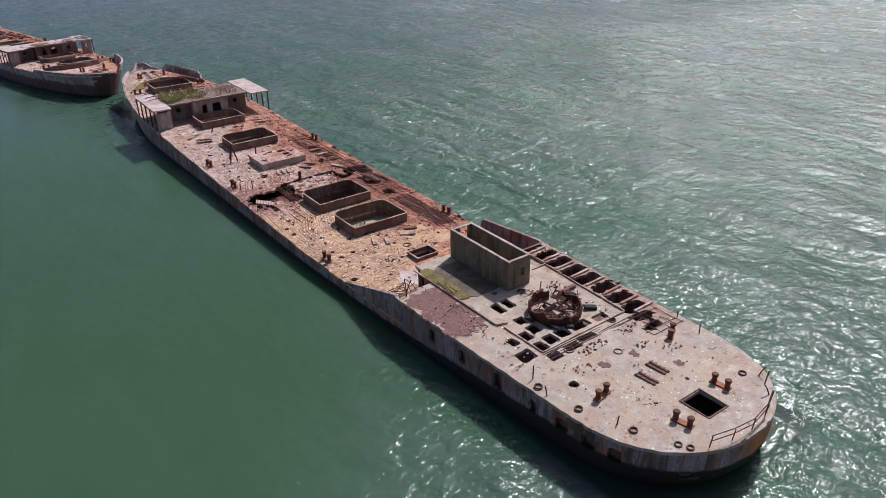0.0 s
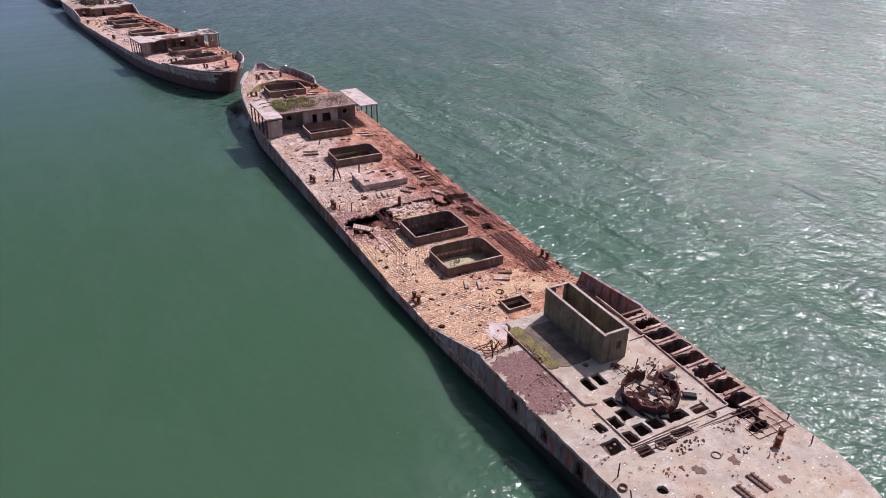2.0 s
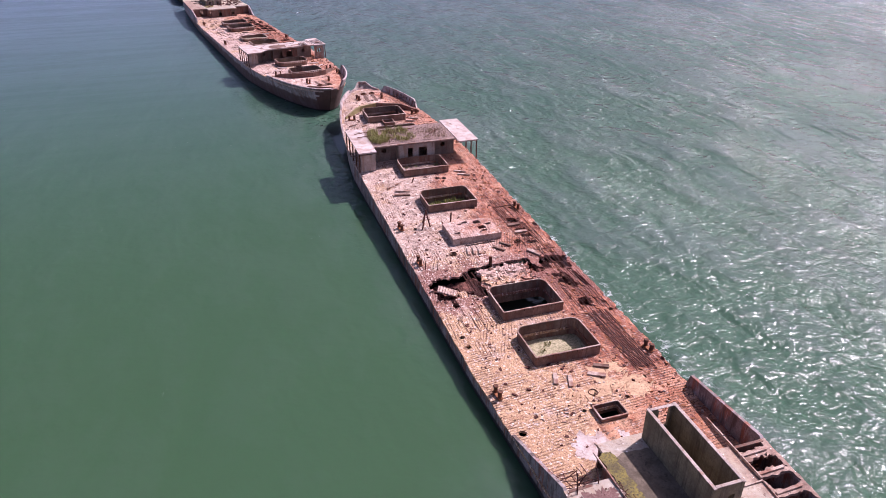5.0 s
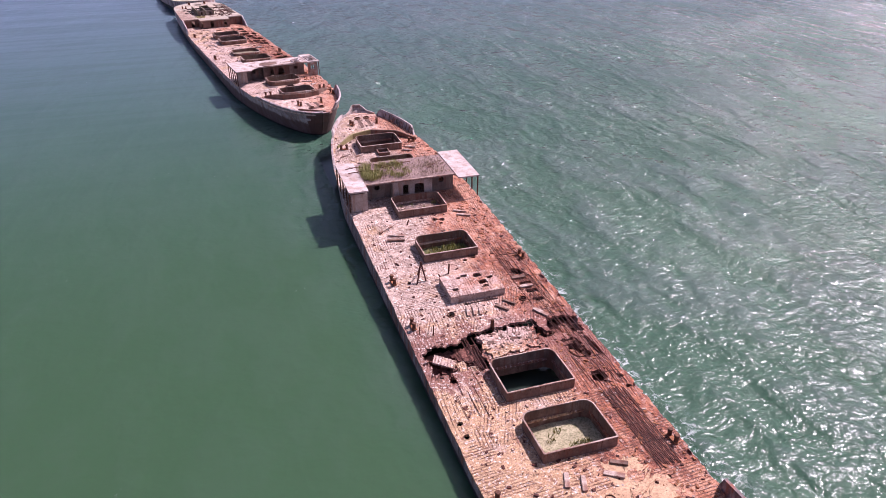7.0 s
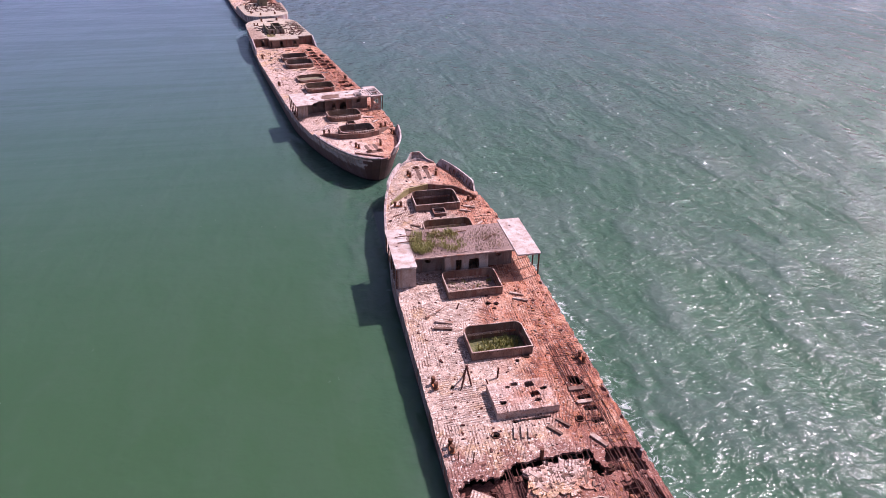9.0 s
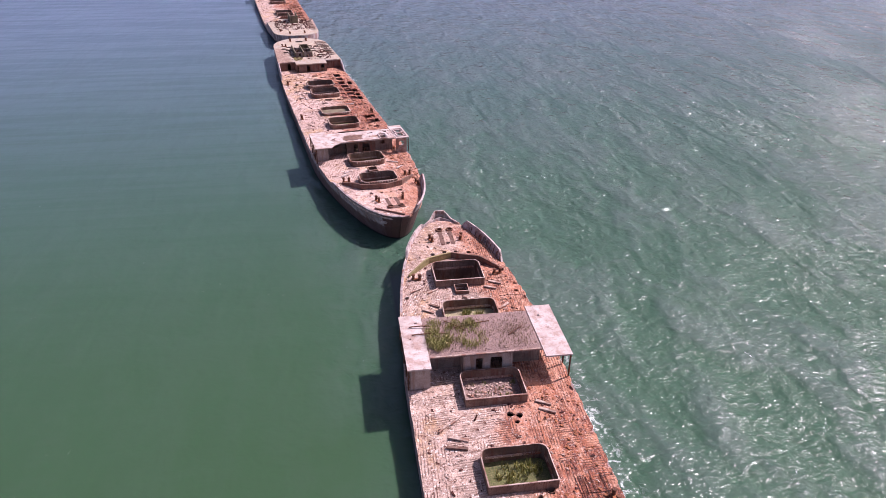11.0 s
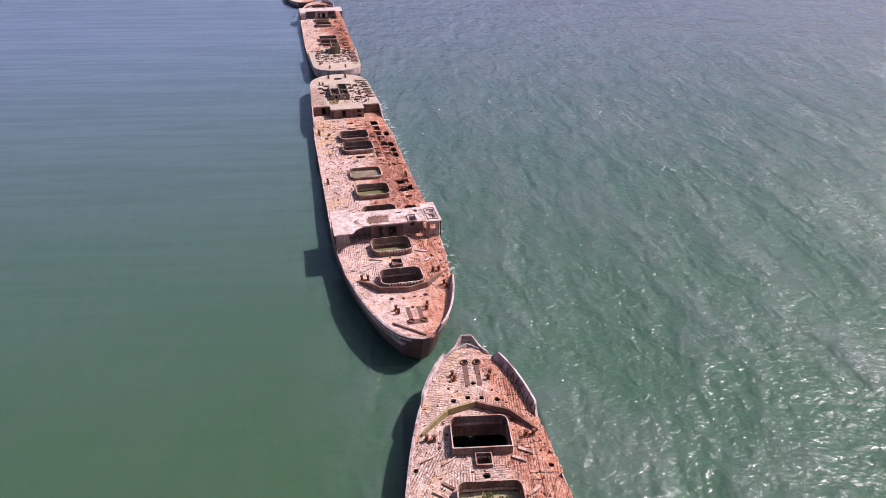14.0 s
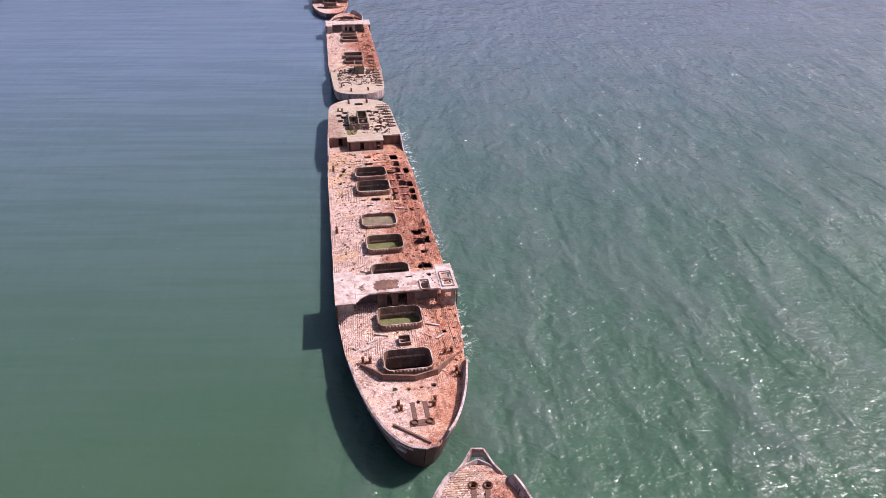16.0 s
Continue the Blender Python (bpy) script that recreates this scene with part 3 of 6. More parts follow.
def coaming(ship, cx, cy, hx, hy, z, height=0.9, r=0.25, rim=0.10, material=None, ribs=0, sunk=0.9, label="", fore=None):
    """The raised wall round a hatch, with a chipped rim and, on some ships, brackets under it."""
    base = ring_points(hx, hy, r, 5, fore)
    spine = []
    for (x0, y0), (x1, y1) in zip(base, base[1:] + base[:1]):
        m = max(1, int(math.hypot(x1 - x0, y1 - y0) / 0.3))
        spine += [(x0 + (x1 - x0) * i / m, y0 + (y1 - y0) * i / m) for i in range(m)]
    flat = [np.array(c) for c in zip(*spine)]
    wob = soft_noise(flat[0] + cx, flat[1] + cy, 0.5, 3)
    chip = np.clip(soft_noise(flat[0] + cx, flat[1] + cy, 0.25, 8) - 0.25, 0, None)

    def sweep(prof, name, mat, above, lab="", chipped=0.0):
        bm = bmesh.new()
        loops = []
        for off, h in prof:
            loop = []
            for (x, y), w, c in zip(spine, wob, chip):
                d = Vector((x / hx, y / hy))
                ox = off if abs(d.x) > abs(d.y) - 0.08 else 0.0
                oy = off if abs(d.y) > abs(d.x) - 0.08 else 0.0
                loop.append(bm.verts.new((cx + x + math.copysign(ox, x) + 0.02 * w, cy + y + math.copysign(oy, y) + 0.02 * w, z + h + (0.02 * w if h > 0 else 0) - chipped * c)))
            loops.append(loop)
        m = len(loops[0])
        for a, b in zip(loops, loops[1:] + loops[:1]):
            for i in range(m):
                bm.faces.new((a[i], a[(i + 1) % m], b[(i + 1) % m], b[i]))
        return part(name, bm, mat, above, lab)

    ob = sweep([(0, -sunk), (0, height - 0.08), (-0.10, height - 0.08), (-0.10, -sunk)], "hatch_coaming", material or MAT["coaming"], ship, label)
    sweep([(rim * 0.5, height - 0.07), (rim * 0.6, height - 0.02), (0.0, height), (-0.10, height - 0.02), (-0.11, height - 0.07)], "rim", MAT["rim"], ob, "pale worn rim", 0.12)
    if fore is not None:
        # bent ends of steel under the after edge
        for x in np.arange(-hx + 0.15, hx - 0.1, 0.42):
            bm = bmesh.new()
            add_box(bm, (0.08, 0.12, 0.17), pose(cx + x, cy - hy - 0.05, z + height - 0.16, 0, 0, 9 * math.sin(17 * x)), 0.01)
            part("rim_stub", bm, MAT["rust"], ob)
    if ribs:
        spots = [(x, s * hy, 0) for x in np.linspace(-hx + r, hx - r, ribs) for s in (-1, 1)] + [(s * hx, y, 1) for y in np.linspace(-hy + r, hy - r, max(2, ribs // 2)) for s in (-1, 1)]
        for x, y, turned in spots:
            b2 = bmesh.new()
            add_box(b2, (0.22, 0.22, 0.26), pose(cx + x * (1 + turned * 0.11 / hx), cy + y * (1 + (1 - turned) * 0.11 / hy), z + height - 0.2, 0, 0, 8 * math.sin(9 * x + 7 * y)), 0.05, 0.02)
            part("bracket", b2, MAT["rim"], ob)
    return ob


def wall_run(name, ship, pts, z0, z1, material, thick=0.22, holes=(), label="", cell=0.35):
    """An upright wall along a line of (x, y) points; holes are given in (metres along, metres up)."""
    run, P = [0.0], [Vector(p) for p in pts]
    for a, b in zip(P, P[1:]):
        run.append(run[-1] + (b - a).length)
    along = sorted(set(np.round(np.concatenate([np.linspace(0, run[-1], max(2, int(run[-1] / cell))), run]), 3)))
    up = np.linspace(0, 1, max(3, int(3.0 / cell)))
    A, V = np.meshgrid(np.array(along), up, indexing="xy")
    X, Y = np.interp(A, run, [p.x for p in P]), np.interp(A, run, [p.y for p in P])
    lo = np.array([z0(b) if callable(z0) else z0 for b in Y[0]])[None, :]
    hi = np.array([z1(b) if callable(z1) else z1 for b in Y[0]])[None, :]
    Z = lo + (hi - lo) * V
    return mesh_part(name, *pierced_sheet(X, Y, Z, list(holes), thick, A, (hi - lo) * V + 0 * A), material, ship, label)


def build_ship(name, spec, place, label):
    ship = new(name)
    tagged(ship, label, "ship", group="row of sunken ships")
    cell, deckm = spec["cell"], spec["deck"]
    hatches, holes = spec["hatches"], spec.get("holes", [])
    cut = [rect_hole(cx, cy, hx - 0.1, hy - 0.1, 0.2) for cx, cy, hx, hy, *_ in hatches]
    poop = lambda y: sheer(y) + POOP_H

    def rail(s):
        y, side = abs(s), (1 if s > 0 else -1)
        base = float(sheer(y)) - 0.20
        slope = spec.get("fairing", (30, 33))[0 if side < 0 else 1]
        if y < 25.6:
            base = float(poop(y)) - 0.20
        elif y < slope:
            base += (POOP_H + 0.22) * (1 - (0.45 if side > 0 else 1.0) * (y - 25.6) / (slope - 25.6))
        for sd, a, b, h in spec.get("bulwarks", []):
            if (sd == side or sd == 0) and a < y < b:
                base += (h + 0.2 if h > 0 else h) * min(1, (y - a) / 1.2 + 0.05, (b - y) / 0.7 + 0.05 if b < LENGTH - 0.1 else 1)
        return base

    spec["rail"] = rail
    hull_shell(ship, rail, spec.get("ports", []), max(cell, 0.4), spec.get("hull", MAT["hull"]))
    deck_slab("main_deck", 24.5, LENGTH - 0.4, sheer, cut + holes, cell, deckm, ship, seed=len(name), weather=spec.get("weather", 0))
    deck_slab("poop_deck", 1.32, 25.5, poop, spec.get("poop_holes", []), spec.get("poop_cell", cell), spec.get("after", MAT["poop"]), ship, seed=5)
    # a floor added under the poop so that its holes and ports stay dark
    deck_slab("lower_deck", 5.0, 24.3, lambda y: sheer(y) - 0.05, [], 1.2, MAT["wall"], ship, width=5.0, seed=9)
    deck_slab("poop_deck_front", 25.5, 28.3, poop, spec.get("front_holes", []), cell, MAT["poop"], ship, width=3.5, seed=6)
    h = float(half(25.5))
    lo, hi = (lambda y: float(sheer(y)) - 0.2), (lambda y: float(poop(y)) - 0.05)
    doors = [rect_hole(a, 0.95, 0.38, 0.85, 0.1) for a in spec.get("doors", [3.2, 13.5])]
    wall_run("poop_bulkhead", ship, [(h - 0.25, 25.45), (3.6, 25.45), (3.4, 28.2), (-3.4, 28.2), (-3.6, 25.45), (-h + 0.25, 25.45)], lo, hi, MAT["wall"], holes=doors)
    for row in hatches:
        cx, cy, hx, hy = row[:4]
        coaming(ship, cx, cy, hx, hy, float(sheer(cy)), height=row[4] if len(row) > 4 else 0.9, r=spec.get("round", 0.25), ribs=spec.get("ribs", 0), fore=spec.get("round_fore"), sunk=1.7 if cy > 85 else 1.0)
    ship.matrix_world = place
    return ship


# ---------------------------------------------------------------- the sea
def build_sea():
    xs = np.concatenate([-np.geomspace(3000, 150, 14), np.linspace(-140, 160, 61), np.geomspace(175, 3000, 14)])
    ys = np.concatenate([-np.geomspace(2000, 90, 10), np.linspace(-80, 380, 93), np.geomspace(395, 4500, 16)])
    Y, X = np.meshgrid(ys, xs, indexing="ij")
    R, C = X.shape
    v = np.stack([X, Y, SEA + 0 * X], -1).reshape(-1, 3)
    f = [(i * C + j, i * C + j + 1, (i + 1) * C + j + 1, (i + 1) * C + j) for i in range(R - 1) for j in range(C - 1)]
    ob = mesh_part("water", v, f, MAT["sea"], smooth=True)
    return tagged(ob, "green choppy sea water, calmer in the lee of the ships", "sea", kind="structure")


build_sea()

# ---------------------------------------------------------------- parts of the ships
def up(y, poop=False):
    """Deck height in the ship's own frame."""
    return float(sheer(y)) + (POOP_H if poop else 0.0) + 0.01


def beam_between(bm, a, b, w, h, wear=0.0):
    a, b = Vector(a), Vector(b)
    d = b - a
    m = Matrix.Translation((a + b) / 2) @ d.to_track_quat("Y", "Z").to_matrix().to_4x4()
    add_box(bm, (w, d.length, h), m, min(w, h) * 0.15, wear)


def bollard(ship, x, y, turn, poop=False, h=0.52, gap=0.42):
    z = up(y, poop) - 0.02
    base = bmesh.new()
    add_box(base, (0.42, 1.5 * gap / 0.42 * 0.85, 0.1), pose(x, y, z + 0.05, 0, 0, turn), 0.02)
    ob = part("mooring_bollard", base, MAT["bright_rust"], ship)
    for s in (-1, 1):
        bm = bmesh.new()
        m = pose(x, y, z + 0.08, 0, 0, turn) @ Matrix.Translation((0, s * gap, 0))
        add_lathe(bm, [(0.17, 0), (0.16, 0.08), (0.15, h - 0.12), (0.20, h - 0.1), (0.21, h), (0.17, h + 0.05)], m, 14)
        part("post", bm, MAT["rust"], ob, smooth=False)
    return ob


def ring(ship, x, y, r, w, h, poop=False, material=None, name="mooring_ring"):
    bm = bmesh.new()
    z = up(y, poop)
    prof = [(r + w, -0.05), (r + w, h * 0.7), (r + w * 0.7, h), (r + w * 0.2, h), (r, h * 0.7), (r, -0.05)]
    k = 20
    loops = [[bm.verts.new((x + a * math.cos(i * math.tau / k), y + a * math.sin(i * math.tau / k), z + b)) for i in range(k)] for a, b in prof]
    for p, q in zip(loops, loops[1:] + loops[:1]):
        for i in range(k):
            bm.faces.new((p[i], p[(i + 1) % k], q[(i + 1) % k], q[i]))
    return part(name, bm, material or MAT["rust"], ship)


def patch(ship, name, cx, cy, hx, hy, z, material, jag=0.25, thick=0.05, lump=0.03, cell=0.25, seed=0, turn=0.0, label="", follow=True):
    """A thin uneven layer with a ragged outline."""
    f = rect_hole(cx, cy, hx, hy, min(hx, hy) * 0.5, turn, jag, seed)
    e = jag * 1.7 + 0.2
    ys, xs = np.arange(cy - hy - e - 0.3, cy + hy + e + 0.3, cell), np.arange(cx - hx - e - 0.3, cx + hx + e + 0.3, cell)
    Y, X = np.meshgrid(ys, xs, indexing="ij")
    Z = (z + sheer(Y) if follow else z + 0 * Y) - 0.002 * X * X + thick + lump * soft_noise(X, Y, 0.45, seed)
    return mesh_part(name, *pierced_sheet(X, Y, Z, [lambda a, b: -f(a, b)], thick + lump, None, None), material, ship, label)


def bars(ship, x0, x1, y0, y1, z, along, across, r=0.03, sag=0.05, broken=0.3, seed=0, name="reinforcement", material=None):
    """Bared reinforcing steel: bars along and across, some snapped, some bent."""
    rng = random.Random(seed)
    bm = bmesh.new()
    zz = lambda y: float(sheer(y)) + z
    for i in range(along):
        x = x0 + (x1 - x0) * (i + rng.uniform(0.2, 0.8)) / along
        a, b = y0 + rng.uniform(-0.1, 0.25), y1 - rng.uniform(-0.1, 0.25)
        if rng.random() < broken:
            if rng.random() < 0.5:
                a += (b - a) * rng.uniform(0.3, 0.7)
            else:
                b -= (b - a) * rng.uniform(0.3, 0.7)
        n = max(3, int((b - a) / 0.9))
        add_tube(bm, [(x + rng.uniform(-0.04, 0.04), a + (b - a) * k / n, zz(a + (b - a) * k / n) + rng.uniform(-sag, sag * 0.6)) for k in range(n + 1)], r, 4)
    for i in range(across):
        y = y0 + (y1 - y0) * (i + rng.uniform(0.2, 0.8)) / across
        a, b = x0 + rng.uniform(-0.1, 0.2), x1 - rng.uniform(-0.1, 0.2)
        if rng.random() < broken:
            b -= (b - a) * rng.uniform(0.3, 0.6)
        n = max(2, int((b - a) / 0.8))
        add_tube(bm, [(a + (b - a) * k / n, y + rng.uniform(-0.04, 0.04), zz(y) + rng.uniform(-sag, sag * 0.6)) for k in range(n + 1)], r, 4)
    ob = part(name, bm, material or MAT["dark_rust"], ship)
    ob["kind"] = "stuff"
    return ob


def on_deck(ship, x, y, turn=0.0, lift=0.0, poop=False, tip=0.0):
    return ship.matrix_world @ pose(x, y, up(y, poop) + lift, tip, 0, turn)


def loose_slab(ship, x, y, l, w, h, turn, tip=0.0, material=None):
    bm = bmesh.new()
    add_box(bm, (w, l, h), pose(0, 0, h / 2 + 0.01), 0.02, 0.025)
    ob = part("concrete_fragment", bm, material or MAT["roof"])
    ob.matrix_world = on_deck(ship, x, y, turn, 0, False, tip)
    return tagged(ob, "broken pale concrete slab lying on the rusty deck", "concrete fragment", group="broken pieces on the decks")


def tufts(name, ship, spots, material, seed, height=0.7, width=0.05, label="", category="grass"):
    """Blades in clumps: spots are (x, y, z, spread, blades)."""
    rng = random.Random(seed)
    v, f = [], []
    for x, y, z, spread, count in spots:
        for _ in range(count):
            a, d = rng.uniform(0, math.tau), spread * math.sqrt(rng.random())
            bx, by = x + d * math.cos(a), y + d * math.sin(a)
            h = height * rng.uniform(0.35, 1.1)
            t, lean = rng.uniform(0, math.tau), rng.uniform(0.1, 0.7) * h
            sx, sy = math.cos(t + 1.57) * width, math.sin(t + 1.57) * width
            i = len(v)
            v += [(bx - sx, by - sy, z), (bx + sx, by + sy, z), (bx + sx * 0.8 + lean * 0.4 * math.cos(t), by + sy * 0.8 + lean * 0.4 * math.sin(t), z + h * 0.6), (bx - sx * 0.8 + lean * 0.4 * math.cos(t), by - sy * 0.8 + lean * 0.4 * math.sin(t), z + h * 0.6), (bx + lean * math.cos(t), by + lean * math.sin(t), z + h)]
            f += [(i, i + 1, i + 2, i + 3), (i + 3, i + 2, i + 4)]
    ob = mesh_part(name, v, f, material)
    ob.matrix_world = ship.matrix_world.copy()
    return tagged(ob, label, category, kind="stuff")


def rubble(name, ship, cx, cy, hx, hy, z, count, size, material, seed, label=""):
    """Many small broken lumps in a heap."""
    rng = random.Random(seed)
    bm = bmesh.new()
    for _ in range(count):
        s = size * rng.uniform(0.3, 1.2)
        add_box(bm, (s, s * rng.uniform(0.5, 1.6), s * rng.uniform(0.3, 0.7)), pose(cx + hx * rng.uniform(-1, 1), cy + hy * rng.uniform(-1, 1), z + s * 0.15, rng.uniform(-25, 25), rng.uniform(-25, 25), rng.uniform(0, 180)), 0, s * 0.12)
    ob = part(name, bm, material)
    ob.matrix_world = ship.matrix_world.copy()
    return tagged(ob, label or "heap of broken concrete lumps in the hold", "rubble", kind="stuff")


def upright(ship, name, x, y, h, r, lean=(0, 0), poop=False, material=None, z=None):
    bm = bmesh.new()
    z = up(y, poop) if z is None else z
    add_tube(bm, [(x, y, z - 0.1), (x + lean[0] * 0.5, y + lean[1] * 0.5, z + h * 0.55), (x + lean[0], y + lean[1], z + h)], r, 7)
    return part(name, bm, material or MAT["rust"], ship)


def breakwater(ship, pts, h=0.75, name="breakwater", mossy=0):
    """The low V-shaped wall that throws off the sea before the fore hatch; its first legs may be grown with moss."""
    for i, (p, q) in enumerate(zip(pts, pts[1:])):
        y0 = pts[0][1]
        wall_run(name, ship, [p, q], lambda y: up(y) - 0.1, lambda y: up(y) + h * min(1, 0.35 + max(0, (y - y0) / 3.0)), MAT["mossy"] if i < mossy else MAT["wall"], 0.2, cell=0.4)


def small_hatch(ship, cx, cy, hx, hy, height=0.35):
    return coaming(ship, cx, cy, hx, hy, float(sheer(cy)), height, 0.12, 0.05, None, 0, 0.6)


def roof_slab(ship, x0, x1, y0, y1, z, holes=(), material=None, cell=0.35, name="roof", thick=0.16, seed=3, corner=None):
    Y, X = np.meshgrid(np.linspace(y0, y1, max(3, int((y1 - y0) / cell))), np.linspace(x0, x1, max(3, int((x1 - x0) / cell))), indexing="ij")
    Z = z + 0.02 * soft_noise(X, Y, 0.8, seed)
    return mesh_part(name, *pierced_sheet(X, Y, Z, list(holes), thick), material or MAT["roof"], ship)


def bridge(ship, wing=7.75, y0=81.3, y1=87.2, height=2.55, aft=79.5, fore=88.0, roof_holes=((), (), ()), debris=True, face=-1, cell=0.35, short_wing=0.0):
    """The midship house: a pale middle with doors between deep porches, roofed to the ship's sides on posts."""
    z0, z1 = up(y0) - 0.1, up(84) + height
    openings = [rect_hole(1.5, 0.98, 0.33, 0.98, 0.06), rect_hole(3.15, 0.98, 0.58, 0.98, 0.08)]
    side = [rect_hole(a, 1.45, 0.35, 0.3, 0.05) for a in (1.5, 3.6)]
    front, back, d = (y0, y1, 1.3) if face < 0 else (y1, y0, -1.3)
    flip = (lambda run: run) if face < 0 else (lambda run: run[::-1])
    wall_run("house_wall", ship, flip([(-2.3, front), (2.4, front)]), z0, z1 - 0.16, MAT["pale_wall"] if face < 0 else MAT["wall"], 0.2, openings, cell=0.25)
    for x in (-2.2, 2.3):
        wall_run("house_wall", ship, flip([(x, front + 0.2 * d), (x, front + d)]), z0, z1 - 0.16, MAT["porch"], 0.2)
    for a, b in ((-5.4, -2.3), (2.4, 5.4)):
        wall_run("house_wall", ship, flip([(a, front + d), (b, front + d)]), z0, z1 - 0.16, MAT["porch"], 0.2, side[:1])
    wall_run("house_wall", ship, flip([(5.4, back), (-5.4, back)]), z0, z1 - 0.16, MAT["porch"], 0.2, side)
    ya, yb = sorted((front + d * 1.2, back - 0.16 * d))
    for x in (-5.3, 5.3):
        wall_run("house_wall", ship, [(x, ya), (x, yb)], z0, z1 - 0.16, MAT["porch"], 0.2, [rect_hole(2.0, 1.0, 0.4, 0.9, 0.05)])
    worn = [rect_hole(x, y, 0.16, 0.12, 0.05, 20, 0.04, i) for i, (x, y) in enumerate(((-6.9, 84.1), (6.6, 82.4), (6.1, 86.3), (-6.2, 86.6)))]
    roof_slab(ship, -wing, -5.55, aft, fore - 0.1 - short_wing, z1 + 0.02, list(roof_holes[0]) + worn, cell=cell)
    roof_slab(ship, 5.15, wing - 0.05, aft + 0.3, fore, z1 + 0.05, list(roof_holes[2]) + worn, cell=cell)
    edge = [y0 - 0.25, y1 + 0.15] if face < 0 else [aft + 1.2, y1 + 0.6]
    roof_slab(ship, -5.52, 5.12, edge[0], edge[1], z1 - 0.03, roof_holes[1], MAT["litter"] if debris else MAT["roof"], cell=cell)
    if face > 0:
        # the forward wing runs into the middle roof in a quarter round
        fillet = [rect_hole(2.6, edge[1] + 2.5, 2.5, 2.5, 2.4)]
        roof_slab(ship, 3.0, 5.12, edge[1] + 0.004, fore, z1 + 0.0, fillet, cell=0.18)
    # a worn edge strip along the open side of the roof
    ye = y0 - 0.22 if face < 0 else y1 + 0.57
    for k in range(5):
        bm = bmesh.new()
        xa, xb = -5.4 + 2.08 * k, -5.4 + 2.08 * (k + 1) - (0.1, 0.35, 0.08, 0.5, 0.1)[k]
        beam_between(bm, (xa, ye, z1 - 0.02), (xb, ye, z1 - 0.02 + 0.02 * (k % 2)), 0.16, 0.13, 0.015)
        part("roof_edge", bm, MAT["rim"], ship)
    for x in (-wing + 0.12, wing - 0.2):
        f_end = fore - (short_wing if x < 0 else 0)
        for y in np.linspace(aft + 0.45, f_end - 0.4, 5):
            bm = bmesh.new()
            add_box(bm, (0.14, 0.14, z1 - up(y) + 0.05 - 0.18), pose(x, y, (z1 + up(y) - 0.18) / 2), 0.02)
            part("post", bm, MAT["rust"], ship)
        bm = bmesh.new()
        beam_between(bm, (x, aft + 0.4, z1 - 0.22), (x, f_end - 0.4, z1 - 0.22), 0.12, 0.16)
        part("edge_beam", bm, MAT["wall"], ship)
    # a sheltering wall under the lee wing
    lee = -1 if face < 0 else 1
    yw = aft + 0.5 if face < 0 else fore - 2.0
    wall_run("wing_wall", ship, flip([(-wing + 0.3, yw), (-5.6, yw)] if lee < 0 else [(5.5, yw), (wing - 0.4, yw)]), z0, z1 - 0.5, MAT["pale_wall"], 0.15, cell=0.3)
    if face > 0:
        yw = fore - short_wing - 0.5
        wall_run("wing_wall", ship, [(-5.6, yw), (-wing + 0.35, yw)], z0, z1 - 0.3, MAT["rim"], 0.15, [rect_hole(0.9, 1.6, 0.4, 0.35, 0.1)], cell=0.2)
    return z1


# ---------------------------------------------------------------- the near ship
HATCHES = [(0, 41.1, 2.75, 2.05), (0, 47.6, 2.75, 2.0), (0, 69.05, 2.75, 1.95), (0, 78.95, 2.75, 1.9), (0.1, 90.5, 2.8, 1.95), (0, 98.4, 2.7, 2.0)]
near_place = Matrix.Translation((0, 52, 2.45)) @ Matrix.Rotation(radians(1.4), 4, "X") @ Matrix.Translation((0, -52, -2.35))

deck_holes = [
    rect_hole(0.07, 32.5, 0.9, 0.6, 0.1), rect_hole(0.0, 95.45, 0.6, 0.6, 0.1),
    rect_hole(-5.15, 51.95, 2.05, 1.75, 0.5, 3, 0.22, 1), rect_hole(-3.1, 51.9, 0.8, 2.2, 0.3, -6, 0.15, 2), rect_hole(-5.9, 49.6, 0.3, 0.9, 0.2, 10, 0.1, 3),
    rect_hole(0.4, 54.4, 3.2, 0.36, 0.15, 3, 0.1, 4), rect_hole(3.4, 53.2, 0.5, 1.2, 0.2, 20, 0.12, 6),
    rect_hole(5.9, 53.5, 1.45, 1.25, 0.3, -8, 0.15, 5), rect_hole(5.3, 50.1, 0.75, 1.4, 0.3, 8, 0.15, 7), rect_hole(6.85, 50.1, 0.22, 1.4, 0.1, 3, 0.07, 8), rect_hole(5.35, 46.3, 0.6, 0.65, 0.3, 0, 0.1, 9),
    rect_hole(5.3, 62.9, 0.55, 0.6, 0.2, 0, 0.1, 10), rect_hole(5.35, 60.7, 0.6, 0.3, 0.1, 0, 0.06, 11), rect_hole(5.4, 59.3, 0.6, 0.28, 0.1, 0, 0.06, 12), rect_hole(5.4, 57.9, 0.5, 0.3, 0.1, 0, 0.06, 2),
    rect_hole(0.2, 58.95, 1.7, 0.14, 0.1, 1, 0.04, 3),
]
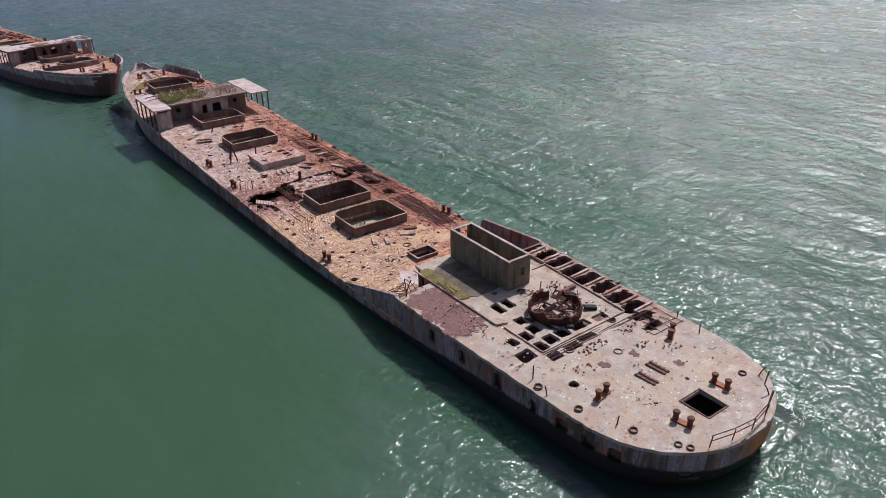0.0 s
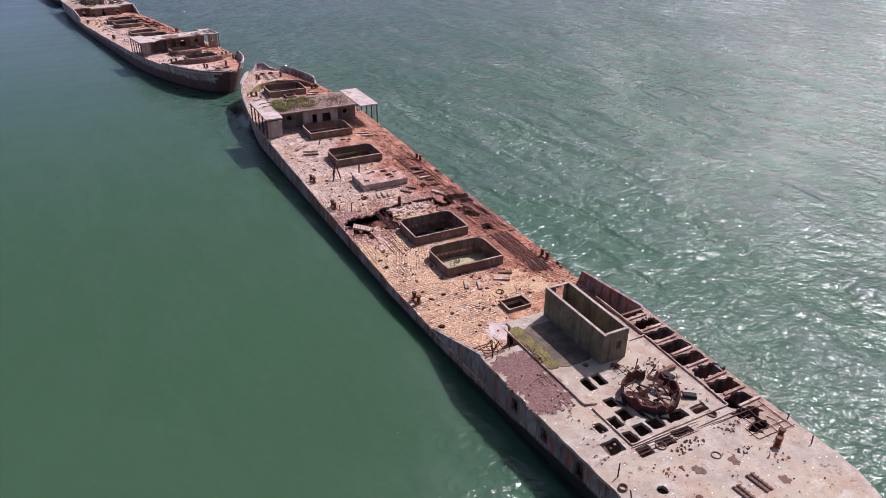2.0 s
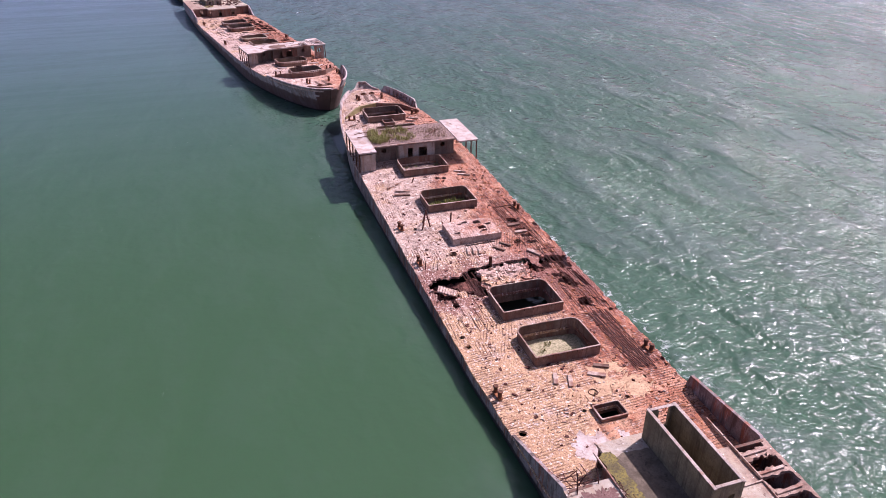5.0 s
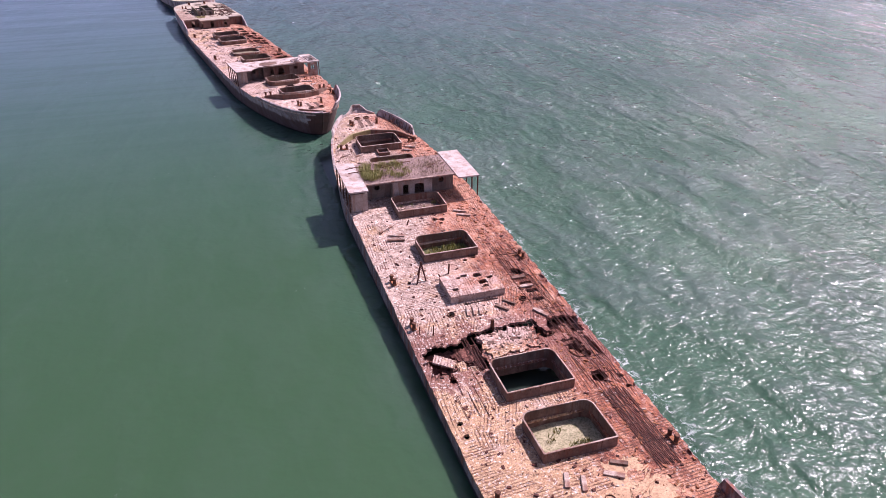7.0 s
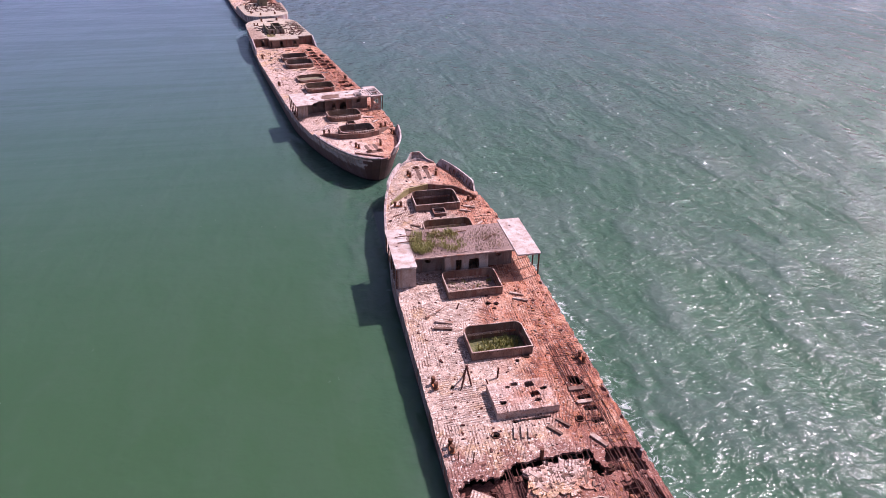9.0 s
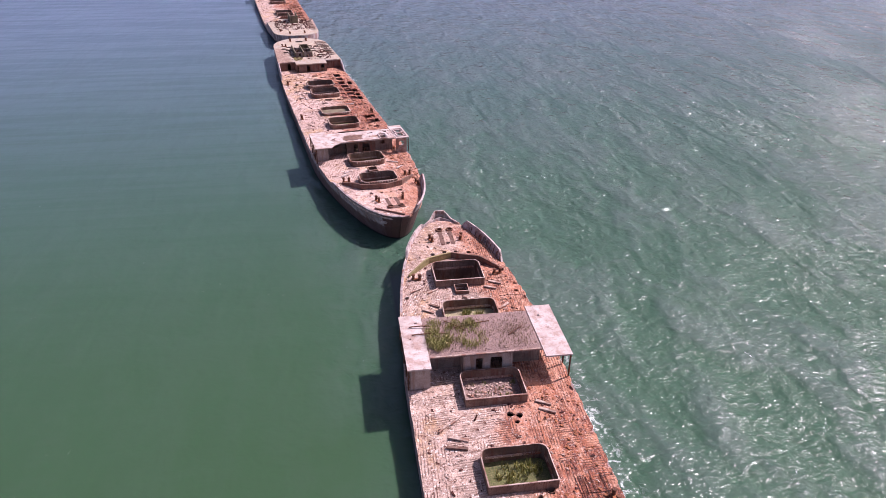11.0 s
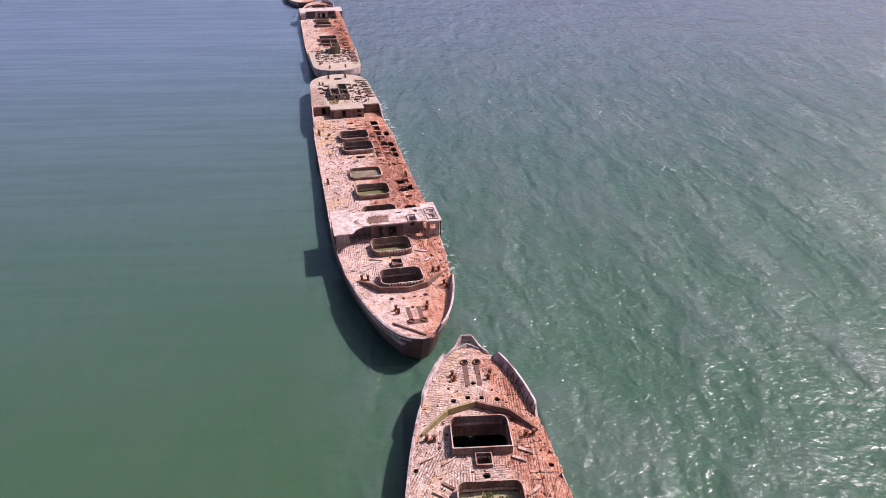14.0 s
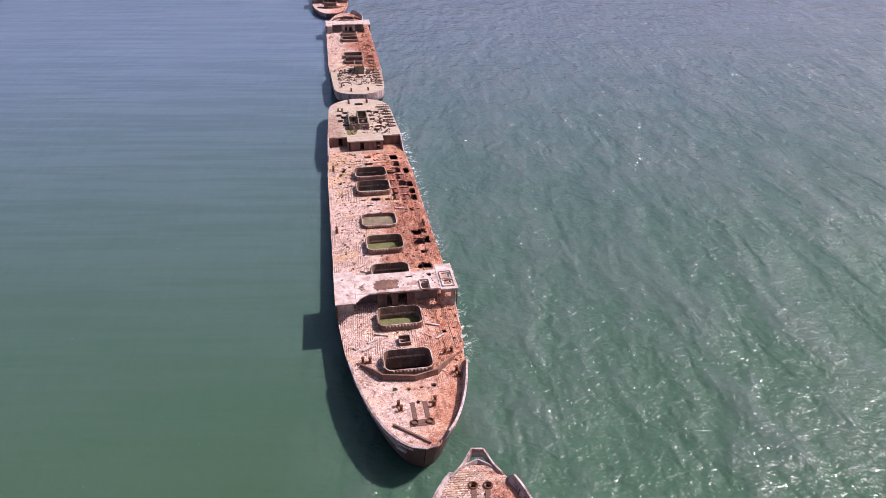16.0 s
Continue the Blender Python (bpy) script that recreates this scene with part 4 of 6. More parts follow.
deck_holes += [round_hole(x, y, r, 0.04, i) for i, (x, y, r) in enumerate((
    (0.0, 34.85, 0.3), (0.85, 34.96, 0.24), (-0.7, 33.6, 0.22), (-1.6, 33.3, 0.2), (-6.94, 44.5, 0.26), (-6.89, 43.1, 0.26), (4.7, 35.4, 0.22), (2.25, 33.7, 0.2),
    (-6.7, 32.6, 0.28), (-3.17, 57.7, 0.3), (3.98, 58.2, 0.28), (-5.3, 64.0, 0.26), (2.15, 66.9, 0.42), (1.2, 66.3, 0.25), (7.03, 45.8, 0.24), (7.0, 44.5, 0.24), (0.9, 75.6, 0.32), (1.7, 75.4, 0.32), (1.3, 74.6, 0.25),
    (-2.1, 103.5, 0.3), (-0.68, 103.9, 0.26), (0.72, 103.8, 0.26), (2.22, 103.5, 0.3), (0.1, 106.0, 0.3), (0.05, 93.8, 0.36), (-0.56, 92.9, 0.25), (-6.2, 94.8, 0.26), (6.1, 94.8, 0.26), (-0.54, 109.2, 0.3), (0.8, 109.2, 0.3)))]

poop_holes = [rect_hole(-0.05, 4.55, 0.85, 0.9, 0.08)]
poop_holes += [rect_hole(x, y, hx, hy, 0.28, t, j, i) for i, (x, y, hx, hy, t, j) in enumerate((
    (5.7, 25.3, 1.1, 0.46, 3, 0.09), (5.85, 23.65, 1.1, 0.5, -6, 0.16), (5.85, 22.1, 1.15, 0.55, 0, 0.09), (5.75, 20.45, 1.2, 0.58, 0, 0.07), (5.65, 18.9, 1.15, 0.58, 0, 0.08),
    (5.75, 17.3, 1.1, 0.56, 5, 0.14), (5.5, 15.65, 1.1, 0.6, 0, 0.12), (5.2, 14.15, 1.1, 0.55, 0, 0.1), (4.75, 12.95, 1.15, 0.42, -4, 0.15), (4.3, 11.75, 0.8, 0.38, 8, 0.14)))]
poop_holes += [rect_hole(x, y, hx, hy, 0.08, 0, 0.035, i) for i, (x, y, hx, hy) in enumerate((
    (-2.25, 17.55, 0.4, 0.42), (-2.25, 16.25, 0.46, 0.5), (-3.28, 15.95, 0.4, 0.5), (-2.25, 14.7, 0.46, 0.5), (-3.3, 14.5, 0.4, 0.5), (-1.1, 14.75, 0.5, 0.48), (0.5, 14.75, 0.8, 0.42), (-1.15, 15.9, 0.3, 0.4),
    (-3.3, 13.15, 0.5, 0.36), (-4.75, 14.3, 0.62, 0.55), (-4.4, 15.96, 0.32, 0.45), (-1.7, 13.2, 0.6, 0.36), (-0.2, 13.45, 0.75, 0.28), (-2.45, 19.65, 0.34, 0.65), (-1.5, 19.75, 0.34, 0.6), (2.3, 14.6, 0.6, 0.35)))]
poop_holes += [round_hole(x, y, r, 0.04, i) for i, (x, y, r) in enumerate(((-4.42, 10.4, 0.32), (2.6, 13.8, 0.28), (0.35, 20.4, 0.3), (-1.4, 21.4, 0.22), (1.2, 6.6, 0.16)))]

PORTS = [(21.2, 1.05, 0.34, 0.55), (18.0, 1.0, 0.36, 0.5), (14.5, 1.0, 0.34, 0.55), (11.5, 1.0, 0.32, 0.5), (9.1, 0.95, 0.5, 0.45), (7.2, 0.95, 0.45, 0.45), (5.6, 1.0, 0.38, 0.45), (2.6, 1.5, 0.3, 0.2)]
ports = [rect_hole(-y, d, w, h, 0.06, 0, 0.03, i) for i, (y, d, w, h) in enumerate(PORTS)]
near_spec = dict(weather=1, round=0.1, round_fore=0.7, cell=0.26, poop_cell=0.16, deck=MAT["deck_a"], hatches=HATCHES, holes=deck_holes, poop_holes=poop_holes, ports=ports, fairing=(33.0, 33.4),
                 bulwarks=[(1, 100.8, 110.2, 0.85), (-1, 92, 103, 0.1), (-1, 103, 110.9, 0.45), (0, 111.2, 113, 0.5), (-1, 51.0, 52.6, -0.6)])
near = build_ship("concrete_ship", near_spec, near_place, "rust-stained half-sunken concrete ship, its deck worn to the steel")

# rusty dark plates added inside the lee side's ports to keep them dark
for y, d, w, h in PORTS:
    bm = bmesh.new()
    top = near_spec["rail"](-y) - d
    slope = math.degrees(math.atan2(float(half(y + 0.5) - half(y - 0.5)), 1.0))
    add_box(bm, (0.08, 2 * w + 0.5, 2 * h + 0.5), pose(-float(half(y)) + 0.42, y, top, 0, 0, slope), 0.01, 0.01)
    part("port_cover", bm, MAT["grime"], near)

# after deck: bollards, rings, skids, curbs
for x, y, t in ((2.15, 5.0, 5), (-2.36, 4.25, 10), (-4.0, 8.6, -80), (4.3, 10.2, -60)):
    bollard(near, x, y, t, True)
for x, y, r in ((0.1, 11.0, 0.26), (-2.2, 13.05, 0.3), (-4.9, 5.5, 0.2), (-3.95, 3.3, 0.17), (-3.65, 2.75, 0.16), (4.2, 4.9, 0.2), (-6.3, 11.5, 0.22), (-5.9, 8.6, 0.2), (2.6, 13.8, 0.28), (0.35, 20.4, 0.3)):
    ring(near, x, y, r * 0.9, 0.07, 0.06, True, MAT["grime"])
for x, y in ((-0.88, 8.05), (-0.56, 8.05), (0.46, 8.35), (0.80, 8.35)):
    bm = bmesh.new()
    add_box(bm, (0.2, 1.45, 0.1), pose(x, y, up(y, True) + 0.04, 0, 0, 4), 0.03, 0.01)
    for k in range(5):
        add_box(bm, (0.24, 0.06, 0.05), pose(x, y - 0.6 + 0.3 * k, up(y, True) + 0.1, 0, 0, 4), 0.01)
    part("skid_rail", bm, MAT["grime"], near)
bm = bmesh.new()
for sx in (-0.93, 0.83):
    beam_between(bm, (sx, 3.55, up(4.5, True) + 0.03), (sx, 5.55, up(4.5, True) + 0.03), 0.07, 0.06)
for y in (3.57, 5.53):
    beam_between(bm, (-0.93, y, up(y, True) + 0.03), (0.83, y, up(y, True) + 0.03), 0.07, 0.06)
part("hatch_frame", bm, MAT["grime"], near)


def curb(ship, pts, w=0.14, h=0.2, poop=True, name="curb", material=None):
    for a, b in zip(pts, pts[1:]):
        n = max(1, int((Vector(b) - Vector(a)).length / 1.5))
        for k in range(n):
            bm = bmesh.new()
            p, q = Vector(a).lerp(Vector(b), k / n), Vector(a).lerp(Vector(b), (k + 0.97) / n)
            beam_between(bm, (*p, up(p.y, poop) + h / 2 - 0.04), (*q, up(q.y, poop) + h / 2 - 0.04), w, h, 0.012)
            part(name, bm, material or MAT["wall"], ship)


curb(near, [(-4.1, 27.6), (-4.0, 18.1), (-3.2, 17.8)], 0.1, 0.15, material=MAT["rim"])
curb(near, [(-3.72, 17.6), (-3.72, 13.85), (4.15, 14.0), (4.35, 18.4), (4.6, 22.4), (3.2, 22.35)], 0.09, 0.12, material=MAT["rim"])
curb(near, [(4.6, 22.5), (4.65, 28.2)], 0.12, 0.2, material=MAT["rim"])
curb(near, [(2.2, 18.4), (3.9, 18.5)], 0.3, 0.3)
for y in (24.5, 22.9, 21.3, 19.7, 18.15, 16.5, 14.85, 13.6):
    curb(near, [(4.7, y), (6.75, y + 0.1)], 0.2, 0.1, name="deck_beam", material=MAT["rim"])
patch(near, "grit_layer", -5.55, 21.7, 1.45, 3.1, POOP_H, MAT["maroon"], 0.25, 0.02, 0.006, 0.11, 3, label="maroon grit spread over the side deck")
patch(near, "moss_layer", -3.45, 24.7, 0.48, 2.7, POOP_H, MAT["moss"], 0.1, 0.06, 0.03, 0.16, 5, label="yellow moss along the deckhouse plinth")
patch(near, "plinth", -1.7, 24.4, 1.5, 2.6, POOP_H, MAT["plinth"], 0.05, 0.05, 0.01, 0.2, 6)
for i, (x, y, hx, hy) in enumerate(((-1.45, 10.55, 0.35, 0.25), (0.75, 10.2, 0.2, 0.3), (2.1, 7.9, 0.25, 0.2))):
    patch(near, "grime_patch", x, y, hx, hy, POOP_H, MAT["grime"], 0.16, 0.012, 0.004, 0.12, i)
for i, (x, y, hx, hy, c, sz, mt) in enumerate(((1.9, 10.6, 0.7, 0.35, 18, 0.12, "dark_rust"), (-2.9, 11.0, 0.8, 0.5, 20, 0.12, "bright_rust"), (-0.6, 12.3, 1.4, 0.4, 34, 0.12, "rust"), (2.6, 12.4, 1.0, 0.4, 24, 0.13, "rust"), (-2.3, 6.7, 0.5, 0.6, 16, 0.1, "grime"), (3.2, 9.4, 0.8, 0.6, 16, 0.12, "bright_rust"),
                                               (2.9, 17.0, 0.6, 3.4, 40, 0.14, "rim"), (-5.3, 16.5, 0.9, 3.0, 50, 0.12, "rim"), (-5.6, 22.0, 1.2, 3.0, 30, 0.09, "dark_rust"), (-5.6, 20.6, 1.2, 2.6, 34, 0.08, "rim"), (0.0, 7.5, 5.0, 4.5, 90, 0.07, "grime"), (1.4, 19.5, 1.6, 0.7, 30, 0.12, "dark_rust"))):
    rubble("rust_flakes" if mt in ("rust", "bright_rust", "dark_rust") else "deck_crumbs", near, x, y, hx, hy, up(y, True), c, sz, MAT[mt], 60 + i, "broken scraps and flakes strewn over the after deck")
# the roofless deckhouse
bx0, bx1, by0, by1, bh = -0.45, 1.68, 21.0, 27.9, 2.4
floor_z = up(24, True) - 0.05
wall_run("side_wall", near, [(bx0, by1), (bx0, by0)], floor_z, floor_z + bh, MAT["house"], 0.2)
wall_run("side_wall", near, [(bx1, by0), (bx1, by1)], floor_z, floor_z + bh, MAT["house"], 0.2)
wall_run("end_wall", near, [(bx0 + 0.2, by0), (bx1 - 0.2, by0)], floor_z, floor_z + bh, MAT["house"], 0.2, [rect_hole(1.2, 1.25, 0.2, 0.34, 0.03)], cell=0.2)
wall_run("end_wall", near, [(bx1 - 0.2, by1), (bx0 + 0.2, by1)], floor_z, floor_z + bh, MAT["house"], 0.2, [rect_hole(0.7, 1.6, 0.42, 0.75, 0.04)], cell=0.2)
bm = bmesh.new()
for a, b in (((bx0 + 0.1, by0 - 0.06), (bx0 + 0.1, by1 + 0.06)), ((bx1 - 0.1, by0 - 0.06), (bx1 - 0.1, by1 + 0.06)), ((bx0 + 0.22, by0 + 0.1), (bx1 - 0.22, by0 + 0.1)), ((bx0 + 0.22, by1 - 0.1), (bx1 - 0.22, by1 - 0.1))):
    beam_between(bm, (*a, floor_z + bh + 0.03), (*b, floor_z + bh + 0.03), 0.22, 0.06, 0.01)
part("wall_capping", bm, MAT["pale_wall"], near, "pale worn capping on the deckhouse walls")
bm = bmesh.new()
add_box(bm, (bx1 - bx0 - 0.4, by1 - by0 - 0.4, 0.1), pose((bx0 + bx1) / 2, (by0 + by1) / 2, floor_z + 0.12), 0.01)
part("house_floor", bm, MAT["house"], near)
# a stiff cable looping out from the deckhouse, and lumps of lilac concrete by the tub
bm = bmesh.new()
add_tube(bm, [(-0.2 + 1.0 * math.cos(a), 19.3 + 1.1 * math.sin(a), up(19, True) + 0.05 + 0.25 * math.sin(a * 1.3) ** 2) for a in np.linspace(-1.9, 1.4, 14)], 0.03, 5)
part("loose_cable", bm, MAT["dark_rust"], near)
for x, y, l, w, t, tip in ((-1.0, 15.55, 0.9, 0.7, 20, 14), (-0.1, 15.2, 1.0, 0.6, -30, 10), (-1.75, 17.2, 0.6, 0.5, 40, 18), (2.5, 15.7, 0.9, 0.45, 60, 8), (2.75, 17.9, 0.8, 0.5, 15, 6)):
    bm = bmesh.new()
    add_box(bm, (w, l, 0.2), pose(0, 0, 0.14, tip, 0, 0), 0.03, 0.05)
    ob = part("concrete_fragment", bm, MAT["hull"])
    ob.matrix_world = on_deck(near, x, y, t, 0, True)
    tagged(ob, "broken lilac-grey slab lying beside the rusted tub", "concrete fragment", group="broken pieces on the decks")
# the fallen gun tub
bm = bmesh.new()
k, R = 36, 1.82
for ringi, (rr, zz0, zz1) in enumerate(((R, -0.1, 0.9),)):
    lo_o = [bm.verts.new((0.3 + rr * math.cos(i * math.tau / k), 16.9 + rr * math.sin(i * math.tau / k), up(17, True) + zz0)) for i in range(k)]
    hi_o = [bm.verts.new((0.3 + (rr + 0.05) * math.cos(i * math.tau / k), 16.9 + (rr + 0.05) * math.sin(i * math.tau / k), up(17, True) + zz1 * (0.75 + 0.25 * math.sin(i * 0.7) * math.cos(i * 1.9)) + random.uniform(-0.05, 0.08))) for i in range(k)]
    hi_i = [bm.verts.new(v.co + Vector((0.3 - v.co.x, 16.9 - v.co.y, 0)).normalized() * 0.12) for v in hi_o]
    lo_i = [bm.verts.new(v.co + Vector((0.3 - v.co.x, 16.9 - v.co.y, 0)).normalized() * 0.12) for v in lo_o]
    for a, b in ((lo_o, hi_o), (hi_o, hi_i), (hi_i, lo_i)):
        for i in range(k):
            if ringi == 0 and 3 <= i <= 5:
                continue
            bm.faces.new((a[i], a[(i + 1) % k], b[(i + 1) % k], b[i]))
tub = part("gun_tub", bm, MAT["dark_rust"], near, "collapsed maroon round tub of rusted steel")
rng = random.Random(8)
for k in range(24):
    bm = bmesh.new()
    a, d = rng.uniform(0, math.tau), rng.uniform(0.2, 1.65)
    add_box(bm, (rng.uniform(0.1, 0.4), rng.uniform(0.3, 1.1), 0.06), pose(0.3 + d * math.cos(a), 16.9 + d * math.sin(a), up(17, True) + rng.uniform(0.1, 0.55), rng.uniform(-40, 40), rng.uniform(-40, 40), rng.uniform(0, 180)), 0.01, 0.02)
    part("twisted_plate", bm, MAT["rim"] if k == 4 else MAT["dark_rust"], tub)
for _ in range(34):
    bm = bmesh.new()
    a, r0 = rng.uniform(0, math.tau), rng.uniform(1.2, 1.8)
    p = Vector((0.3 + r0 * math.cos(a), 16.9 + r0 * math.sin(a), up(17, True) + 0.2))
    pts = [p]
    for _ in range(4):
        p = p + Vector((rng.uniform(-0.4, 0.4), rng.uniform(-0.4, 0.4), rng.uniform(-0.05, 0.3)))
        pts.append(p)
    add_tube(bm, pts, 0.025, 4)
    part("bent_bar", bm, MAT["dark_rust"], tub)
# stern railings and stray uprights
bm = bmesh.new()
pts = [(-2.9, 2.15), (-1.5, 1.75), (0.1, 1.62), (1.7, 1.85), (3.0, 2.35)]
for a in pts:
    add_tube(bm, [(*a, up(1, True)), (a[0] + 0.05, a[1] - 0.05, up(1, True) + 0.75)], 0.035, 5)
for lv in (0.4, 0.75):
    add_tube(bm, [(*a, up(1, True) + lv + 0.06 * math.sin(i * 2.1)) for i, a in enumerate(pts)], 0.03, 5)
part("bent_railing", bm, MAT["dark_rust"], near)
for i, (x, y, h, lx, ly) in enumerate(((4.3, 3.5, 0.7, 0.4, 0.1), (3.6, 2.75, 0.6, -0.2, 0.3), (4.75, 4.2, 0.6, 0.3, -0.2), (-6.0, 12.3, 0.8, 0.1, 0.1), (-6.45, 10.6, 0.5, 0, 0.2), (-5.2, 6.4, 0.5, 0.1, 0), (-6.6, 25.0, 1.2, 0.1, 0.4), (-6.2, 25.6, 0.9, 0.3, -0.2), (-5.0, 25.3, 0.8, 0, 0.5), (5.9, 9.2, 0.5, 0.1, 0.1), (6.5, 11.4, 0.4, 0, 0), (1.2, 19.4, 0.9, 0.2, 0.1), (2.0, 18.8, 0.7, 0.1, -0.3))):
    upright(near, "bent_bar", x, y, h, 0.04, (lx, ly), True, MAT["dark_rust"])
bars(near, -7.2, -5.2, 25.0, 27.0, POOP_H - 0.15, 7, 8, 0.03, 0.35, 0.5, 21)
bars(near, -4.2, -3.6, 22.6, 25.0, POOP_H + 0.25, 3, 7, 0.025, 0.25, 0.6, 22)
bars(near, -5.6, -4.4, 20.6, 22.0, POOP_H + 0.1, 2, 1, 0.02, 0.12, 0.6, 23)
bars(near, -0.2, 1.6, 18.4, 20.2, POOP_H + 0.2, 3, 3, 0.022, 0.25, 0.7, 24)
bars(near, 3.2, 6.3, 10.6, 13.4, POOP_H + 0.02, 6, 5, 0.025, 0.08, 0.4, 25)
bars(near, -3.8, 4.2, 12.9, 13.8, POOP_H + 0.02, 0, 5, 0.025, 0.06, 0.4, 26)

# main deck fittings
small_hatch(near, 0.07, 32.5, 1.0, 0.68)
small_hatch(near, 0.0, 95.45, 0.68, 0.66, 0.45)
for x, y, t in ((-6.9, 36.75, 5), (6.9, 38.35, 5), (-6.75, 64.4, 8), (6.9, 65.4, 8), (-6.9, 57.0, 0), (-1.88, 106.9, 15), (1.87, 106.9, -15), (-4.7, 98.3, 80), (4.7, 98.45, 100)):
    bollard(near, x, y, t, False, 0.55, 0.36)
for x, y in ((-3.17, 57.7), (3.98, 58.2), (0.0, 34.85), (2.15, 66.9)):
    ring(near, x, y, 0.3, 0.07, 0.07)
# the low pierced casing amidships
top = up(61.1) + 0.68
Y, X = np.meshgrid(np.linspace(59.35, 62.95, 20), np.linspace(-2.6, 2.65, 28), indexing="ij")
casing_holes = [rect_hole(x, y, a, b, 0.08, 5, 0.05, i) for i, (x, y, a, b) in enumerate(((-1.75, 60.5, 0.3, 0.2), (-0.3, 62.55, 0.3, 0.18), (1.0, 62.35, 0.42, 0.3), (1.05, 61.05, 0.42, 0.32), (1.1, 60.3, 0.3, 0.2), (2.0, 61.6, 0.32, 0.22), (-0.9, 62.3, 0.2, 0.16)))]
mesh_part("casing_top", *pierced_sheet(X, Y, top + 0.03 * soft_noise(X, Y, 0.4, 2), casing_holes, 0.15), MAT["deck_c"], near)
wall_run("casing_wall", near, [(-2.6, 62.95), (-2.6, 59.35), (2.65, 59.35), (2.65, 62.95), (-2.6, 62.95)], up(60) - 0.1, top - 0.03, MAT["rim"], 0.2)
# stubs, a tripod, a snapped mast foot
for x, y, h, r, l in ((-0.4, 54.75, 0.85, 0.17, (0.02, 0.05)), (-5.55, 55.35, 0.9, 0.05, (0.05, 0.1)), (-1.2, 64.4, 1.0, 0.09, (0.1, 0.1)), (-2.2, 63.6, 0.5, 0.07, (-0.2, 0.2)), (-6.6, 55.9, 0.6, 0.05, (0, 0.1)), (-2.4, 75.2, 0.5, 0.08, (0.3, 0.2))):
    upright(near, "stub_post", x, y, h, r, l)
bm = bmesh.new()
apex = Vector((-4.0, 64.3, up(64) + 1.75))
for foot in ((-4.62, 63.5), (-3.66, 63.8), (-4.1, 65.1)):
    add_tube(bm, [(*foot, up(64)), apex], 0.075, 6)
add_lathe(bm, [(0.12, 0), (0.14, 0.08), (0.1, 0.16)], Matrix.Translation(apex - Vector((0, 0, 0.05))), 8)
part("tripod", bm, MAT["dark_rust"], near, "three-legged rusted stand")
# bared steel on the weather side and over the holes
bars(near, 4.6, 6.5, 36.3, 44.6, 0.02, 16, 5, 0.035, 0.05, 0.35, 31)
bars(near, 4.2, 7.2, 45.0, 57.0, 0.0, 12, 5, 0.03, 0.1, 0.45, 33)
bars(near, 4.3, 7.0, 57.0, 68.0, 0.015, 13, 3, 0.03, 0.05, 0.5, 34)
bars(near, -3.6, -2.4, 49.8, 54.2, -0.12, 6, 2, 0.04, 0.14, 0.6, 36)
for x, y, l, w, t, tip, dz in ((-5.65, 52.1, 1.9, 1.25, 66, 14, -0.5), (-4.3, 50.9, 1.6, 0.9, 20, 16, -0.7), (-3.5, 50.6, 1.4, 0.7, -15, -18, -0.7), (6.0, 53.4, 1.3, 0.9, 20, 20, -0.7), (5.3, 50.0, 1.5, 0.5, 8, -15, -0.6)):
    bm = bmesh.new()
    add_box(bm, (w, l, 0.16), pose(x, y, up(y) + dz, tip, 8, t), 0.03, 0.05)
    part("fallen_slab", bm, MAT["deck_c"], near)
bars(near, -2.3, 3.4, 53.6, 55.0, -0.05, 14, 2, 0.03, 0.1, 0.4, 37)
bars(near, -6.5, -3.2, 44.5, 50.0, 0.01, 6, 0, 0.025, 0.03, 0.8, 38, material=MAT["rust"])
bars(near, 3.8, 6.2, 90.5, 98.0, 0.01, 3, 5, 0.02, 0.02, 0.6, 39, material=MAT["rust"])
bars(near, 2.6, 4.6, 102.5, 106.0, 0.01, 4, 1, 0.02, 0.02, 0.6, 41, material=MAT["rust"])
patch(near, "sand_drift", 0.6, 36.1, 2.9, 1.3, -0.02, MAT["drift"], 0.4, 0.025, 0.012, 0.2, 31, label="smooth tan sand drifted over the deck")
patch(near, "sand_drift", 3.6, 34.6, 1.1, 1.0, -0.02, MAT["drift"], 0.3, 0.025, 0.012, 0.2, 34, label="smooth tan sand drifted over the deck")
patch(near, "deck_skim", -1.9, 29.9, 2.0, 1.1, -0.02, MAT["roof"], 0.3, 0.03, 0.01, 0.2, 33, label="pale lilac patch of unbroken deck skin")
# fore deck
breakwater(near, [(-5.4, 98.9), (-2.8, 101.5), (-0.1, 102.4), (3.0, 101.2), (5.5, 98.9)], mossy=2)
bm = bmesh.new()
for x in (-0.5, 0.76):
    add_box(bm, (0.5, 3.3, 0.05), pose(x, 107.2, up(107.2) + 0.01, 1.2, 0, 0), 0.02)
part("chain_track", bm, MAT["grime"], near)
for x in (-0.54, 0.8):
    ring(near, x, 109.2, 0.3, 0.16, 0.16, name="hawse_pipe")
for y in np.linspace(101.2, 108.2, 9):
    bm = bmesh.new()
    add_box(bm, (0.1, 0.08, 0.8), pose(float(half(y)) - 0.3, y, up(y) + 0.36, 0, 12, 0), 0.01)
    part("bulwark_stay", bm, MAT["wall"], near)
